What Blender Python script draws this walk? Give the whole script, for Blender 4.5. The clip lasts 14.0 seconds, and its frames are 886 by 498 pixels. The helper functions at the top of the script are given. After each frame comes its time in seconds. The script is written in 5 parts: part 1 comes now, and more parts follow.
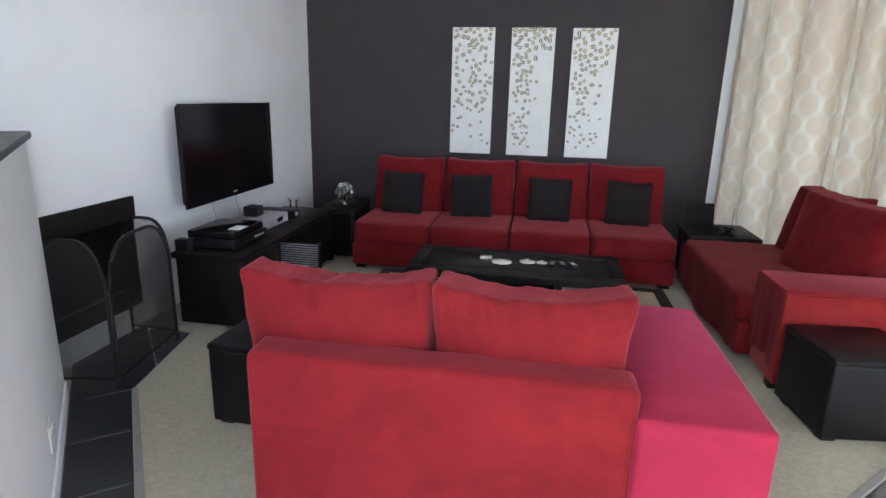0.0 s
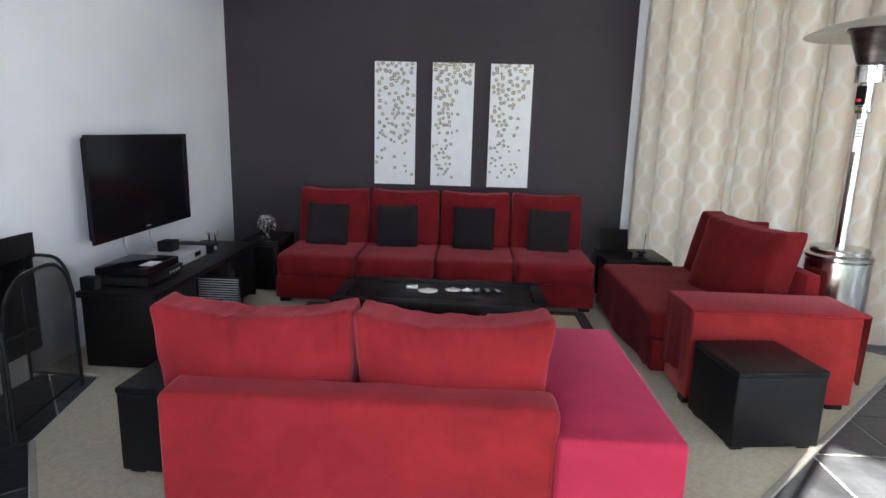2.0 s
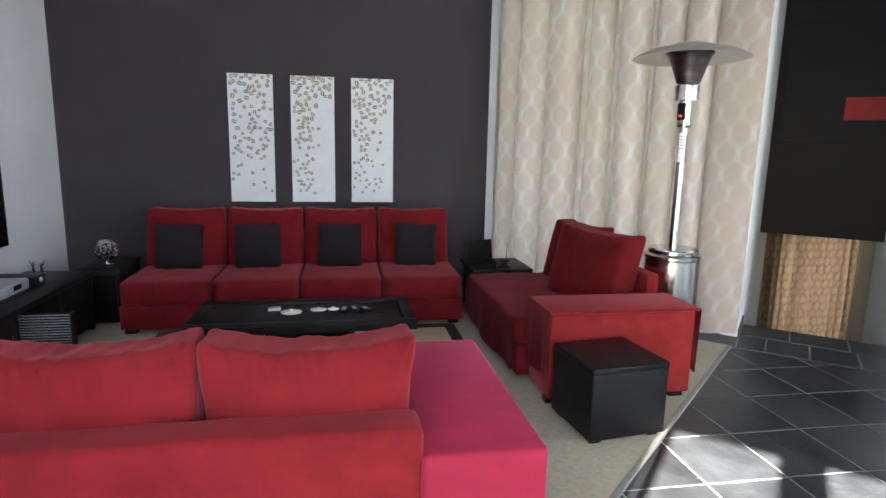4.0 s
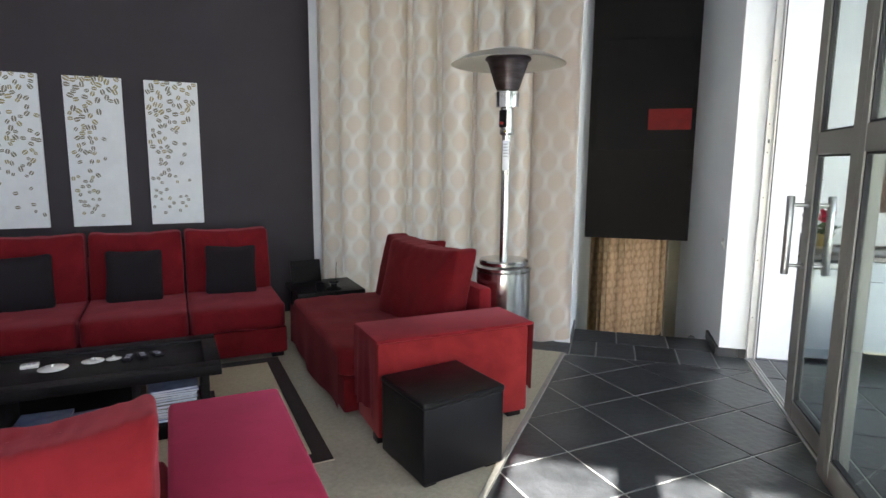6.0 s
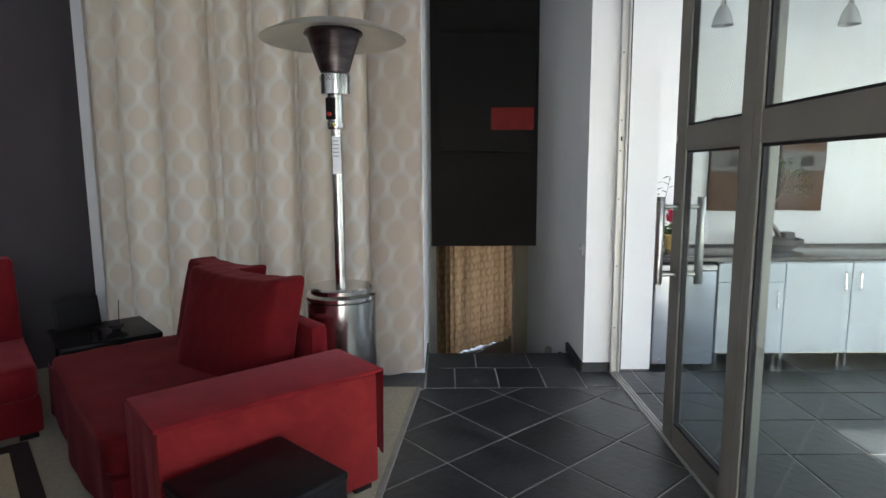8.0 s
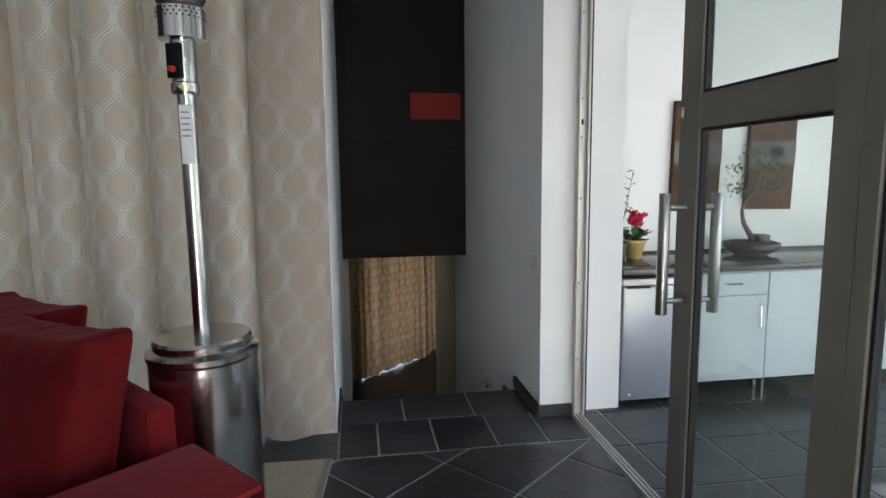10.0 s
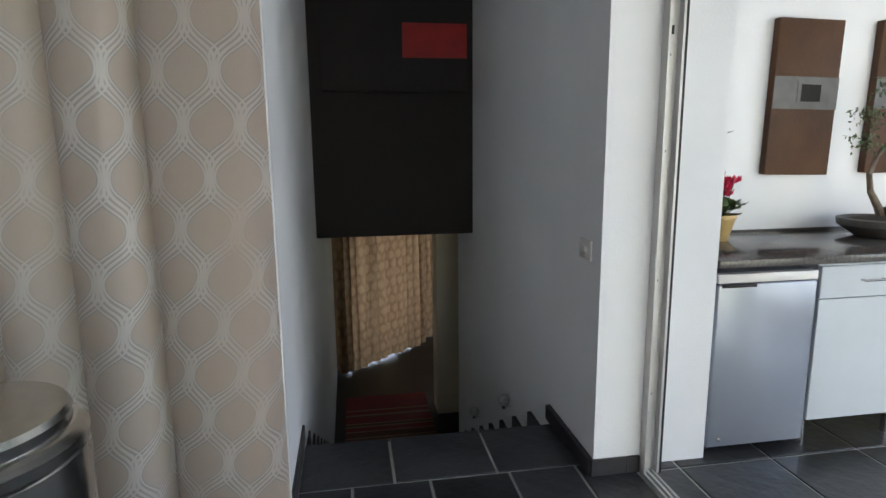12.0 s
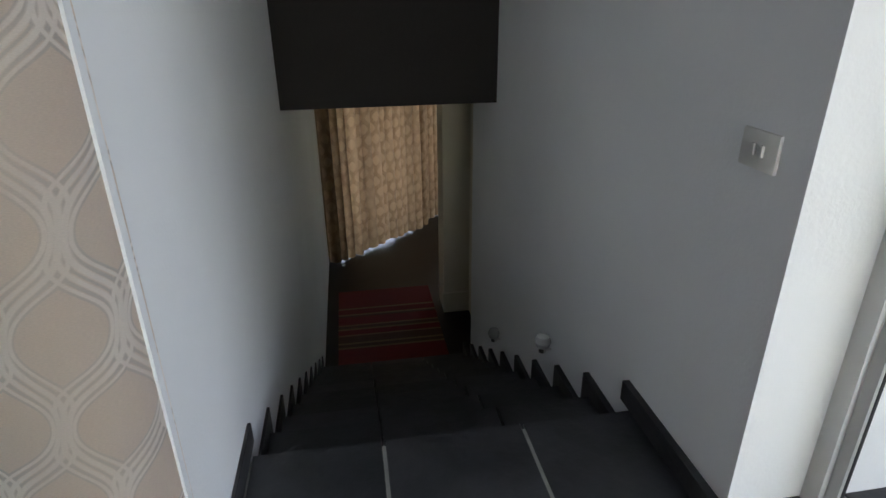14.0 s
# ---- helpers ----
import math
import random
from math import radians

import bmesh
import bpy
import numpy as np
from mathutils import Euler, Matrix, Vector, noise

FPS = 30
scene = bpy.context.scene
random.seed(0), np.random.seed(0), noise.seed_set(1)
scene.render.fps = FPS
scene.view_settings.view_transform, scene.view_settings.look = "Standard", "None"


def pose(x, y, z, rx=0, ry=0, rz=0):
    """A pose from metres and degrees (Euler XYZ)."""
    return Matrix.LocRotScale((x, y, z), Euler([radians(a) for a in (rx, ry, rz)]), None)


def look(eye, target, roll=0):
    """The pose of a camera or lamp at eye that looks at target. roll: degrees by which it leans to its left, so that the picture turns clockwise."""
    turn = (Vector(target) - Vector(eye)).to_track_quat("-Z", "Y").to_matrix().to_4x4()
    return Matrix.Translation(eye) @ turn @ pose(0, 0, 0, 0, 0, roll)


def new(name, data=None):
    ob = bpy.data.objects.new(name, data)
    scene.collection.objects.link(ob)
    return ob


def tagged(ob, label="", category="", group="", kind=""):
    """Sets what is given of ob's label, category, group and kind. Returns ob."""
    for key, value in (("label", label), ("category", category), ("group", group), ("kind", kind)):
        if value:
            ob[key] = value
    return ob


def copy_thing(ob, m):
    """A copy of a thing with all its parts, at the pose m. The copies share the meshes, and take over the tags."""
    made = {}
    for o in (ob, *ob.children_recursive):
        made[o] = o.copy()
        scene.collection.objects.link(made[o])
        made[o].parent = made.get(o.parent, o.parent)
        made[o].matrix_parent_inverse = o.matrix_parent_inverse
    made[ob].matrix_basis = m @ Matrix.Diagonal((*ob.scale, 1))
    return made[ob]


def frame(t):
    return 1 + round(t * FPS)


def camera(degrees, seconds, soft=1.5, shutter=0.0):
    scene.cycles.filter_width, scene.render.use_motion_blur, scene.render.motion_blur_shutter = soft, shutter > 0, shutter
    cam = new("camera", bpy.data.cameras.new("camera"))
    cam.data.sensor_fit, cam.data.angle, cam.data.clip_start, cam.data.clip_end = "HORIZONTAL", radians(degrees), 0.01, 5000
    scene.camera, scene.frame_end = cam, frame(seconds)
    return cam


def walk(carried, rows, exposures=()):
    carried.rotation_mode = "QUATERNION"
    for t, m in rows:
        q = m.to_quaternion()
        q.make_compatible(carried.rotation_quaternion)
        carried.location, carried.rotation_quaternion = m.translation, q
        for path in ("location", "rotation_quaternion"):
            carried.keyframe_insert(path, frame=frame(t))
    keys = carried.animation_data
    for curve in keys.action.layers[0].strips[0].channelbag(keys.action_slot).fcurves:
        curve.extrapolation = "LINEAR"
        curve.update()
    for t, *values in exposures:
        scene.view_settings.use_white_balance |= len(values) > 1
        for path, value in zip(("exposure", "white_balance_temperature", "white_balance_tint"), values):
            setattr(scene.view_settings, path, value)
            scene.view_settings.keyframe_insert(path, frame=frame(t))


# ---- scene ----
cam = camera(75.2, 14.0)
ROWS = [
    (0.0, 0.086, 0.032, 1.687, -14.93, -1.40, 9.88),
    (0.5, 0.121, 0.045, 1.685, -13.65, -1.31, 9.12),
    (1.0, 0.132, 0.040, 1.682, -12.85, -1.39, 7.49),
    (1.5, 0.130, 0.032, 1.674, -12.17, -1.36, 5.27),
    (2.0, 0.120, 0.018, 1.684, -11.70, -1.56, 2.72),
    (2.5, 0.125, 0.008, 1.692, -11.25, -1.44, -0.09),
    (3.0, 0.140, 0.017, 1.689, -10.76, -1.31, -3.28),
    (5.5, 0.402, 0.306, 1.660, -8.64, -0.75, -21.02),
    (6.0, 0.509, 0.442, 1.657, -8.42, -0.45, -25.19),
    (6.5, 0.584, 0.615, 1.652, -8.19, -0.27, -30.07),
    (7.0, 0.698, 0.769, 1.640, -7.99, 0.04, -34.64),
    (7.5, 0.867, 0.952, 1.641, -7.78, 0.21, -37.91),
    (8.0, 0.997, 1.161, 1.631, -7.81, 0.35, -40.96),
    (8.5, 1.123, 1.375, 1.627, -7.73, 0.51, -44.47),
    (11.0, 2.186, 2.443, 1.497, -8.02, 0.67, -50.58),
    (11.5, 2.411, 2.666, 1.461, -8.76, 0.52, -50.72),
    (12.0, 2.611, 2.851, 1.433, -10.24, 0.58, -50.46),
    (12.5, 2.839, 3.073, 1.402, -12.88, 0.57, -50.66),
    (13.0, 3.050, 3.272, 1.361, -16.11, 0.43, -50.47),
    (13.5, 3.263, 3.498, 1.336, -20.06, 0.49, -50.56),
    (14.0, 3.490, 3.684, 1.301, -23.74, 0.55, -50.53),
]
EXPOSURES = [(0.0, 4.65), (3.0, 4.52), (5.5, 4.36), (7.0, 3.95), (8.5, 3.55), (11.0, 3.4), (12.5, 3.4), (14.0, 3.6)]
walk(cam, [(t, pose(x, y, z, 90 + pitch, roll, yaw)) for t, x, y, z, pitch, roll, yaw in ROWS], EXPOSURES)

# the stair, glass front and kitchen stand at an angle: local x runs along the window wall, local y up the stair line
ANGLE = -41.2
SKEW = pose(0, 0, 0, 0, 0, ANGLE)

# ---- light ----
SUN_ELEVATION = 29.0
world = bpy.data.worlds.new("sky")
scene.world = world
world.use_nodes = True
wn = world.node_tree
sky = wn.nodes.new("ShaderNodeTexSky")
sky.sky_type = "NISHITA"
sky.sun_disc = False
sky.sun_elevation = radians(SUN_ELEVATION)
sky.sun_rotation = radians(180 + 41.2)
wn.links.new(sky.outputs["Color"], wn.nodes["Background"].inputs["Color"])
wn.nodes["Background"].inputs["Strength"].default_value = 0.05

sun_data = bpy.data.lights.new("sun", "SUN")
sun_data.energy, sun_data.angle, sun_data.color = 5.0, radians(0.6), (1.0, 0.96, 0.90)
sun = new("sun", sun_data)
sun.matrix_world = SKEW @ look((0, -8, 8 * math.tan(radians(SUN_ELEVATION))), (0, 0, 0))


def window_light(name, m, width, height, power, color=(0.75, 0.765, 1.0)):
    data = bpy.data.lights.new(name, "AREA")
    data.shape, data.size, data.size_y, data.energy, data.color = "RECTANGLE", width, height, power, color
    ob = new(name, data)
    ob.matrix_world = m
    return ob


# sky light entering by the glazed openings
window_light("terrace_window_light", SKEW @ pose(0.30, -1.27, 1.4, 90, 0, 0), 1.4, 2.6, 5.2)
window_light("side_window_light", SKEW @ pose(1.42, -0.59, 1.6, 90, 0, 90), 0.76, 2.8, 4.8)
window_light("kitchen_window_light", SKEW @ pose(3.6, -0.2, 1.4, 90, 0, 0), 2.3, 2.5, 2.1, (0.85, 0.81, 1.0))
window_light("kitchen_side_window_light", SKEW @ pose(5.35, 3.2, 1.6, 90, 0, 90), 4.4, 2.4, 12.0, (0.85, 0.81, 1.0))
window_light("lounge_window_light", SKEW @ pose(-1.725, 6.75, 1.75, 90, 0, 180), 2.2, 3.2, 1.6)
window_light("lower_window_light", pose(9.25, 9.5, -0.75, 90, 0, 180), 3.4, 2.0, 9.5)


# ---- materials ----
def mat(name, c1, c2, scale=8.0, rough=0.6, bump=0.1, bscale=60.0, metal=0.0, sheen=0.0, sheen_tint=None, stretch=(1, 1, 1), spec=0.5, rough_var=0.08, per_piece=0.0, detail=5, rugged=0.5, distort=0.0):
    m = bpy.data.materials.new(name)
    m.use_nodes = True
    nt = m.node_tree
    n, ln = nt.nodes, nt.links
    b = n["Principled BSDF"]
    tc = n.new("ShaderNodeTexCoord")
    mp = n.new("ShaderNodeMapping")
    mp.inputs["Scale"].default_value = stretch
    ln.new(tc.outputs["Object"], mp.inputs["Vector"])
    n1 = n.new("ShaderNodeTexNoise")
    n1.inputs["Scale"].default_value, n1.inputs["Detail"].default_value = scale, detail
    n1.inputs["Roughness"].default_value, n1.inputs["Distortion"].default_value = rugged, distort
    ln.new(mp.outputs[0], n1.inputs["Vector"])
    ramp = n.new("ShaderNodeMapRange")
    ramp.inputs["From Min"].default_value, ramp.inputs["From Max"].default_value = 0.3, 0.7
    ln.new(n1.outputs["Fac"], ramp.inputs["Value"])
    mix = n.new("ShaderNodeMix")
    mix.data_type = "RGBA"
    mix.inputs["A"].default_value, mix.inputs["B"].default_value = (*c1, 1), (*c2, 1)
    ln.new(ramp.outputs["Result"], mix.inputs["Factor"])
    colour = mix.outputs["Result"]
    if per_piece:
        oi = n.new("ShaderNodeObjectInfo")
        hsv = n.new("ShaderNodeHueSaturation")
        mr = n.new("ShaderNodeMapRange")
        mr.inputs["To Min"].default_value, mr.inputs["To Max"].default_value = 1 - per_piece, 1 + per_piece
        ln.new(oi.outputs["Random"], mr.inputs["Value"])
        ln.new(mr.outputs["Result"], hsv.inputs["Value"])
        ln.new(colour, hsv.inputs["Color"])
        colour = hsv.outputs["Color"]
    ln.new(colour, b.inputs["Base Color"])
    n2 = n.new("ShaderNodeTexNoise")
    n2.inputs["Scale"].default_value, n2.inputs["Detail"].default_value = bscale, 4
    ln.new(mp.outputs[0], n2.inputs["Vector"])
    rr = n.new("ShaderNodeMapRange")
    rr.inputs["To Min"].default_value, rr.inputs["To Max"].default_value = max(0.02, rough - rough_var), min(1, rough + rough_var)
    ln.new(n1.outputs["Fac"], rr.inputs["Value"])
    ln.new(rr.outputs["Result"], b.inputs["Roughness"])
    b.inputs["Metallic"].default_value = metal
    b.inputs["Specular IOR Level"].default_value = spec
    if sheen:
        b.inputs["Sheen Weight"].default_value = sheen
        b.inputs["Sheen Roughness"].default_value = 0.45
        b.inputs["Sheen Tint"].default_value = (*(sheen_tint or c2), 1)
    if bump:
        bp = n.new("ShaderNodeBump")
        bp.inputs["Strength"].default_value, bp.inputs["Distance"].default_value = bump, 0.01
        ln.new(n2.outputs["Fac"], bp.inputs["Height"])
        ln.new(bp.outputs["Normal"], b.inputs["Normal"])
    return m


WHITE_WALL = mat("white_wall_paint", (0.73, 0.75, 0.755), (0.785, 0.805, 0.81), 1.5, 0.75, 0.12, 90)
WARM_WALL = mat("cream_wall_paint", (0.60, 0.55, 0.42), (0.66, 0.60, 0.47), 1.5, 0.7, 0.12, 90)
DARK_WALL = mat("dark_plum_wall_paint", (0.044, 0.038, 0.041), (0.053, 0.046, 0.049), 1.2, 0.7, 0.12, 90, spec=0.25)
BLACK_WALL = mat("black_wall_paint", (0.0145, 0.0130, 0.0118), (0.019, 0.0172, 0.0155), 1.5, 0.7, 0.1, 90, spec=0.18)
CEILING = mat("ceiling_paint", (0.77, 0.785, 0.80), (0.81, 0.825, 0.84), 1.0, 0.8, 0.05, 60)
SLATE = mat("black_slate", (0.013, 0.0142, 0.0155), (0.044, 0.0465, 0.050), 3.0, 0.32, 0.45, 18, per_piece=0.35, rough_var=0.12, detail=7, rugged=0.6)
GROUT = mat("grey_grout", (0.34, 0.34, 0.32), (0.44, 0.44, 0.41), 12, 0.9, 0.3, 150)
SLATE_SKIRT = mat("slate_skirting", (0.018, 0.018, 0.02), (0.035, 0.036, 0.038), 6, 0.5, 0.2, 40)
CARPET = mat("beige_carpet", (0.36, 0.325, 0.24), (0.46, 0.415, 0.31), 45, 0.95, 0.9, 260, sheen=0.2)
STRIP = mat("carpet_edge_strip", (0.20, 0.19, 0.17), (0.26, 0.25, 0.22), 20, 0.6, 0.1, 80)
RUG_CREAM = mat("cream_rug", (0.46, 0.38, 0.25), (0.56, 0.47, 0.32), 60, 0.95, 0.9, 300, sheen=0.2)
RUG_DARK = mat("dark_brown_rug_band", (0.022, 0.012, 0.010), (0.04, 0.022, 0.018), 60, 0.95, 0.9, 300)
SUEDE = mat("red_suede", (0.112, 0.0048, 0.007), (0.178, 0.0100, 0.0138), 4.5, 0.85, 0.16, 12, sheen=0.30, sheen_tint=(1.0, 0.26, 0.30), spec=0.12, rough_var=0.1, detail=8, rugged=0.6, distort=0.6)
# lighter orange-red: bounced sunlight on the love seat's arm, put into the colour
SUEDE_LIT = mat("lit_orange_red_suede", (0.130, 0.0070, 0.0080), (0.205, 0.0155, 0.0160), 5.0, 0.82, 0.16, 10, sheen=0.32, sheen_tint=(1.0, 0.32, 0.31), spec=0.12, rough_var=0.1, detail=8, rugged=0.6, distort=0.6)
# lighter and pinker than the red suede
SUEDE_PINK = mat("pinkish_red_suede", (0.200, 0.0085, 0.026), (0.262, 0.0145, 0.041), 3.5, 0.8, 0.14, 10, sheen=0.4, sheen_tint=(1.0, 0.17, 0.32), spec=0.15, detail=6, rugged=0.52, distort=1.2)
# darker red suede with the shade on the love seat's cushions put into it
SUEDE_SHADED = mat("shaded_red_suede", (0.075, 0.003, 0.0042), (0.130, 0.006, 0.008), 4.5, 0.85, 0.16, 12, sheen=0.20, sheen_tint=(1.0, 0.26, 0.28), spec=0.12, detail=8, rugged=0.6, distort=0.6)
PILLOW = mat("dark_plum_fabric", (0.0055, 0.0032, 0.0045), (0.010, 0.006, 0.008), 30, 0.95, 0.5, 250, sheen=0.03)
LEATHER = mat("black_faux_leather", (0.0032, 0.003, 0.0036), (0.006, 0.0057, 0.0064), 10, 0.38, 0.25, 220, spec=0.18)
BLACK_WOOD = mat("black_stained_wood", (0.004, 0.0035, 0.0035), (0.010, 0.0085, 0.008), 6, 0.42, 0.15, 30, stretch=(1, 8, 8), spec=0.2)
BLACK_PLASTIC = mat("black_plastic", (0.006, 0.006, 0.007), (0.010, 0.010, 0.011), 20, 0.4, 0.05, 200, spec=0.22)
GLOSS_BLACK = mat("gloss_black", (0.005, 0.005, 0.006), (0.007, 0.007, 0.008), 5, 0.16, 0.0, 60, rough_var=0.02, spec=0.3)
SILVER_PLASTIC = mat("silver_plastic", (0.42, 0.43, 0.45), (0.50, 0.51, 0.53), 20, 0.4, 0.05, 200, metal=0.3)
STEEL = mat("brushed_steel", (0.48, 0.47, 0.45), (0.58, 0.57, 0.54), 8, 0.17, 0.04, 120, metal=1.0, stretch=(1, 1, 30), rough_var=0.05)
STEEL_DOME = mat("satin_steel_dome", (0.55, 0.54, 0.50), (0.63, 0.62, 0.58), 6, 0.32, 0.04, 80, metal=1.0)
BURNT_STEEL = mat("heat_tinted_steel", (0.10, 0.085, 0.08), (0.22, 0.19, 0.20), 7, 0.38, 0.08, 160, metal=1.0, stretch=(1, 1, 4))
SATIN_STEEL = mat("satin_steel_bar", (0.36, 0.36, 0.35), (0.44, 0.44, 0.43), 8, 0.30, 0.04, 120, metal=1.0, stretch=(1, 1, 30))
CHROME = mat("chrome", (0.75, 0.74, 0.72), (0.80, 0.79, 0.77), 8, 0.1, 0.0, 60, metal=1.0, rough_var=0.03)
ALU = mat("grey_aluminium_frame", (0.22, 0.215, 0.19), (0.26, 0.25, 0.225), 4, 0.42, 0.05, 120, metal=0.35)
ALU_LIGHT = mat("bare_aluminium", (0.50, 0.50, 0.485), (0.57, 0.57, 0.555), 5, 0.42, 0.05, 90, metal=0.35)
RUBBER = mat("black_rubber_seal", (0.010, 0.010, 0.010), (0.016, 0.016, 0.016), 20, 0.7, 0.1, 200)
CANVAS = mat("white_canvas", (0.72, 0.74, 0.74), (0.78, 0.80, 0.80), 12, 0.8, 0.15, 400)
BEAN = mat("gold_brown_print", (0.27, 0.23, 0.105), (0.42, 0.36, 0.19), 30, 0.6, 0.1, 200)
BEAN_GREY = mat("grey_brown_print", (0.17, 0.155, 0.105), (0.29, 0.265, 0.19), 30, 0.6, 0.1, 200)
CANVAS_BLACK = mat("black_painted_canvas", (0.008, 0.0072, 0.007), (0.0125, 0.0105, 0.0098), 3, 0.6, 0.15, 300, spec=0.2)
CANVAS_RED = mat("red_painted_canvas", (0.20, 0.010, 0.009), (0.27, 0.014, 0.012), 6, 0.6, 0.2, 200, spec=0.3)
CABINET_WHITE = mat("white_gloss_cabinet", (0.46, 0.51, 0.54), (0.50, 0.55, 0.58), 3, 0.12, 0.0, 60, rough_var=0.03)
FRIDGE = mat("silver_grey_fridge_paint", (0.27, 0.30, 0.35), (0.31, 0.34, 0.39), 3, 0.22, 0.03, 200, metal=0.35, rough_var=0.04)
GRANITE = mat("dark_grey_granite", (0.045, 0.042, 0.040), (0.095, 0.09, 0.085), 70, 0.16, 0.0, 60, rough_var=0.05)
RUST = mat("rust_brown_panel", (0.052, 0.022, 0.009), (0.088, 0.040, 0.016), 5, 0.6, 0.25, 60, spec=0.3)
GREY_METAL = mat("dark_grey_metal_band", (0.07, 0.068, 0.062), (0.11, 0.105, 0.10), 8, 0.5, 0.15, 60, metal=0.4)
TERRACOTTA = mat("yellow_glazed_pot", (0.42, 0.30, 0.11), (0.52, 0.38, 0.16), 8, 0.35, 0.1, 80)
BOWL = mat("dark_bonsai_bowl", (0.055, 0.05, 0.045), (0.09, 0.085, 0.075), 14, 0.5, 0.2, 80)
BARK = mat("grey_brown_bark", (0.10, 0.075, 0.05), (0.19, 0.15, 0.11), 30, 0.9, 0.8, 60)
LEAF = mat("green_leaf", (0.035, 0.075, 0.022), (0.08, 0.13, 0.04), 25, 0.5, 0.1, 100)
PETAL = mat("crimson_petal", (0.52, 0.010, 0.05), (0.68, 0.025, 0.10), 20, 0.5, 0.1, 100)
SOIL = mat("dark_soil", (0.02, 0.015, 0.01), (0.04, 0.03, 0.02), 60, 0.95, 0.8, 150)
SWITCH_WHITE = mat("white_plastic", (0.66, 0.66, 0.62), (0.70, 0.70, 0.66), 10, 0.35, 0.0, 60)
PORCELAIN = mat("glazed_white_ceramic", (0.70, 0.68, 0.63), (0.78, 0.76, 0.71), 10, 0.2, 0.05, 60)
PAPER = mat("white_paper", (0.60, 0.62, 0.66), (0.72, 0.73, 0.75), 12, 0.7, 0.05, 120)
PAPER_BLUE = mat("blue_magazine_cover", (0.16, 0.20, 0.34), (0.35, 0.40, 0.52), 14, 0.4, 0.02, 60)
PAPER_MIX = mat("printed_magazine_cover", (0.05, 0.09, 0.06), (0.40, 0.34, 0.28), 16, 0.4, 0.02, 60)
MESH_BLACK = mat("black_fire_screen_steel", (0.012, 0.012, 0.012), (0.02, 0.02, 0.02), 20, 0.45, 0.1, 120, metal=0.5)
DARK_FLOOR = mat("dark_brown_floor", (0.008, 0.006, 0.005), (0.015, 0.011, 0.009), 4, 0.4, 0.1, 40, spec=0.3)
TERRACE = mat("terrace_paving", (0.30, 0.27, 0.23), (0.38, 0.35, 0.30), 5, 0.8, 0.3, 60)
GROUND = mat("dry_grass_ground", (0.10, 0.11, 0.05), (0.17, 0.16, 0.09), 0.6, 0.95, 0.5, 20)
RUG_RED = mat("red_woven_rug", (0.13, 0.010, 0.008), (0.19, 0.016, 0.012), 40, 0.95, 0.7, 250)
RUG_TAN = mat("tan_woven_rug_stripe", (0.20, 0.12, 0.06), (0.28, 0.17, 0.09), 40, 0.95, 0.7, 250)
RUG_BROWN = mat("brown_woven_rug_stripe", (0.08, 0.03, 0.016), (0.12, 0.045, 0.025), 40, 0.95, 0.7, 250)
CRYSTAL_DARK = mat("smoked_silver_figure", (0.35, 0.35, 0.36), (0.6, 0.6, 0.6), 40, 0.12, 0.3, 90, metal=1.0)
SCREEN_LABEL = mat("white_printed_label", (0.66, 0.68, 0.70), (0.74, 0.75, 0.77), 20, 0.5, 0.0, 60)
LABEL_TEXT = mat("grey_label_print", (0.22, 0.22, 0.23), (0.30, 0.30, 0.31), 20, 0.6, 0.0, 60)
YELLOW = mat("yellow_sticker", (0.65, 0.60, 0.04), (0.75, 0.68, 0.06), 20, 0.5, 0.0, 60)
RED_KNOB = mat("red_plastic_knob", (0.45, 0.03, 0.02), (0.55, 0.04, 0.03), 20, 0.4, 0.0, 60)


def glass_material(name, tint, rough=0.0):
    m = bpy.data.materials.new(name)
    m.use_nodes = True
    nt = m.node_tree
    n, ln = nt.nodes, nt.links
    n.remove(n["Principled BSDF"])
    clear = n.new("ShaderNodeBsdfTransparent")
    clear.inputs["Color"].default_value = (*tint, 1)
    gloss = n.new("ShaderNodeBsdfGlossy")
    gloss.inputs["Roughness"].default_value = rough
    facing = n.new("ShaderNodeLayerWeight")
    facing.inputs["Blend"].default_value = 0.5
    power = n.new("ShaderNodeMath")
    power.operation, power.inputs[1].default_value = "POWER", 4.5
    ln.new(facing.outputs["Facing"], power.inputs[0])
    fres = n.new("ShaderNodeMath")
    fres.operation, fres.inputs[1].default_value, fres.inputs[2].default_value = "MULTIPLY_ADD", 0.75, 0.055
    ln.new(power.outputs[0], fres.inputs[0])
    mix = n.new("ShaderNodeMixShader")
    ln.new(fres.outputs[0], mix.inputs[0])
    ln.new(clear.outputs[0], mix.inputs[1])
    ln.new(gloss.outputs[0], mix.inputs[2])
    ln.new(mix.outputs[0], n["Material Output"].inputs["Surface"])
    return m


GLASS = glass_material("clear_glass", (0.87, 0.91, 0.90))
FROSTED = mat("frosted_glass_shade", (0.42, 0.43, 0.42), (0.48, 0.49, 0.48), 6, 0.25, 0.0, 60)


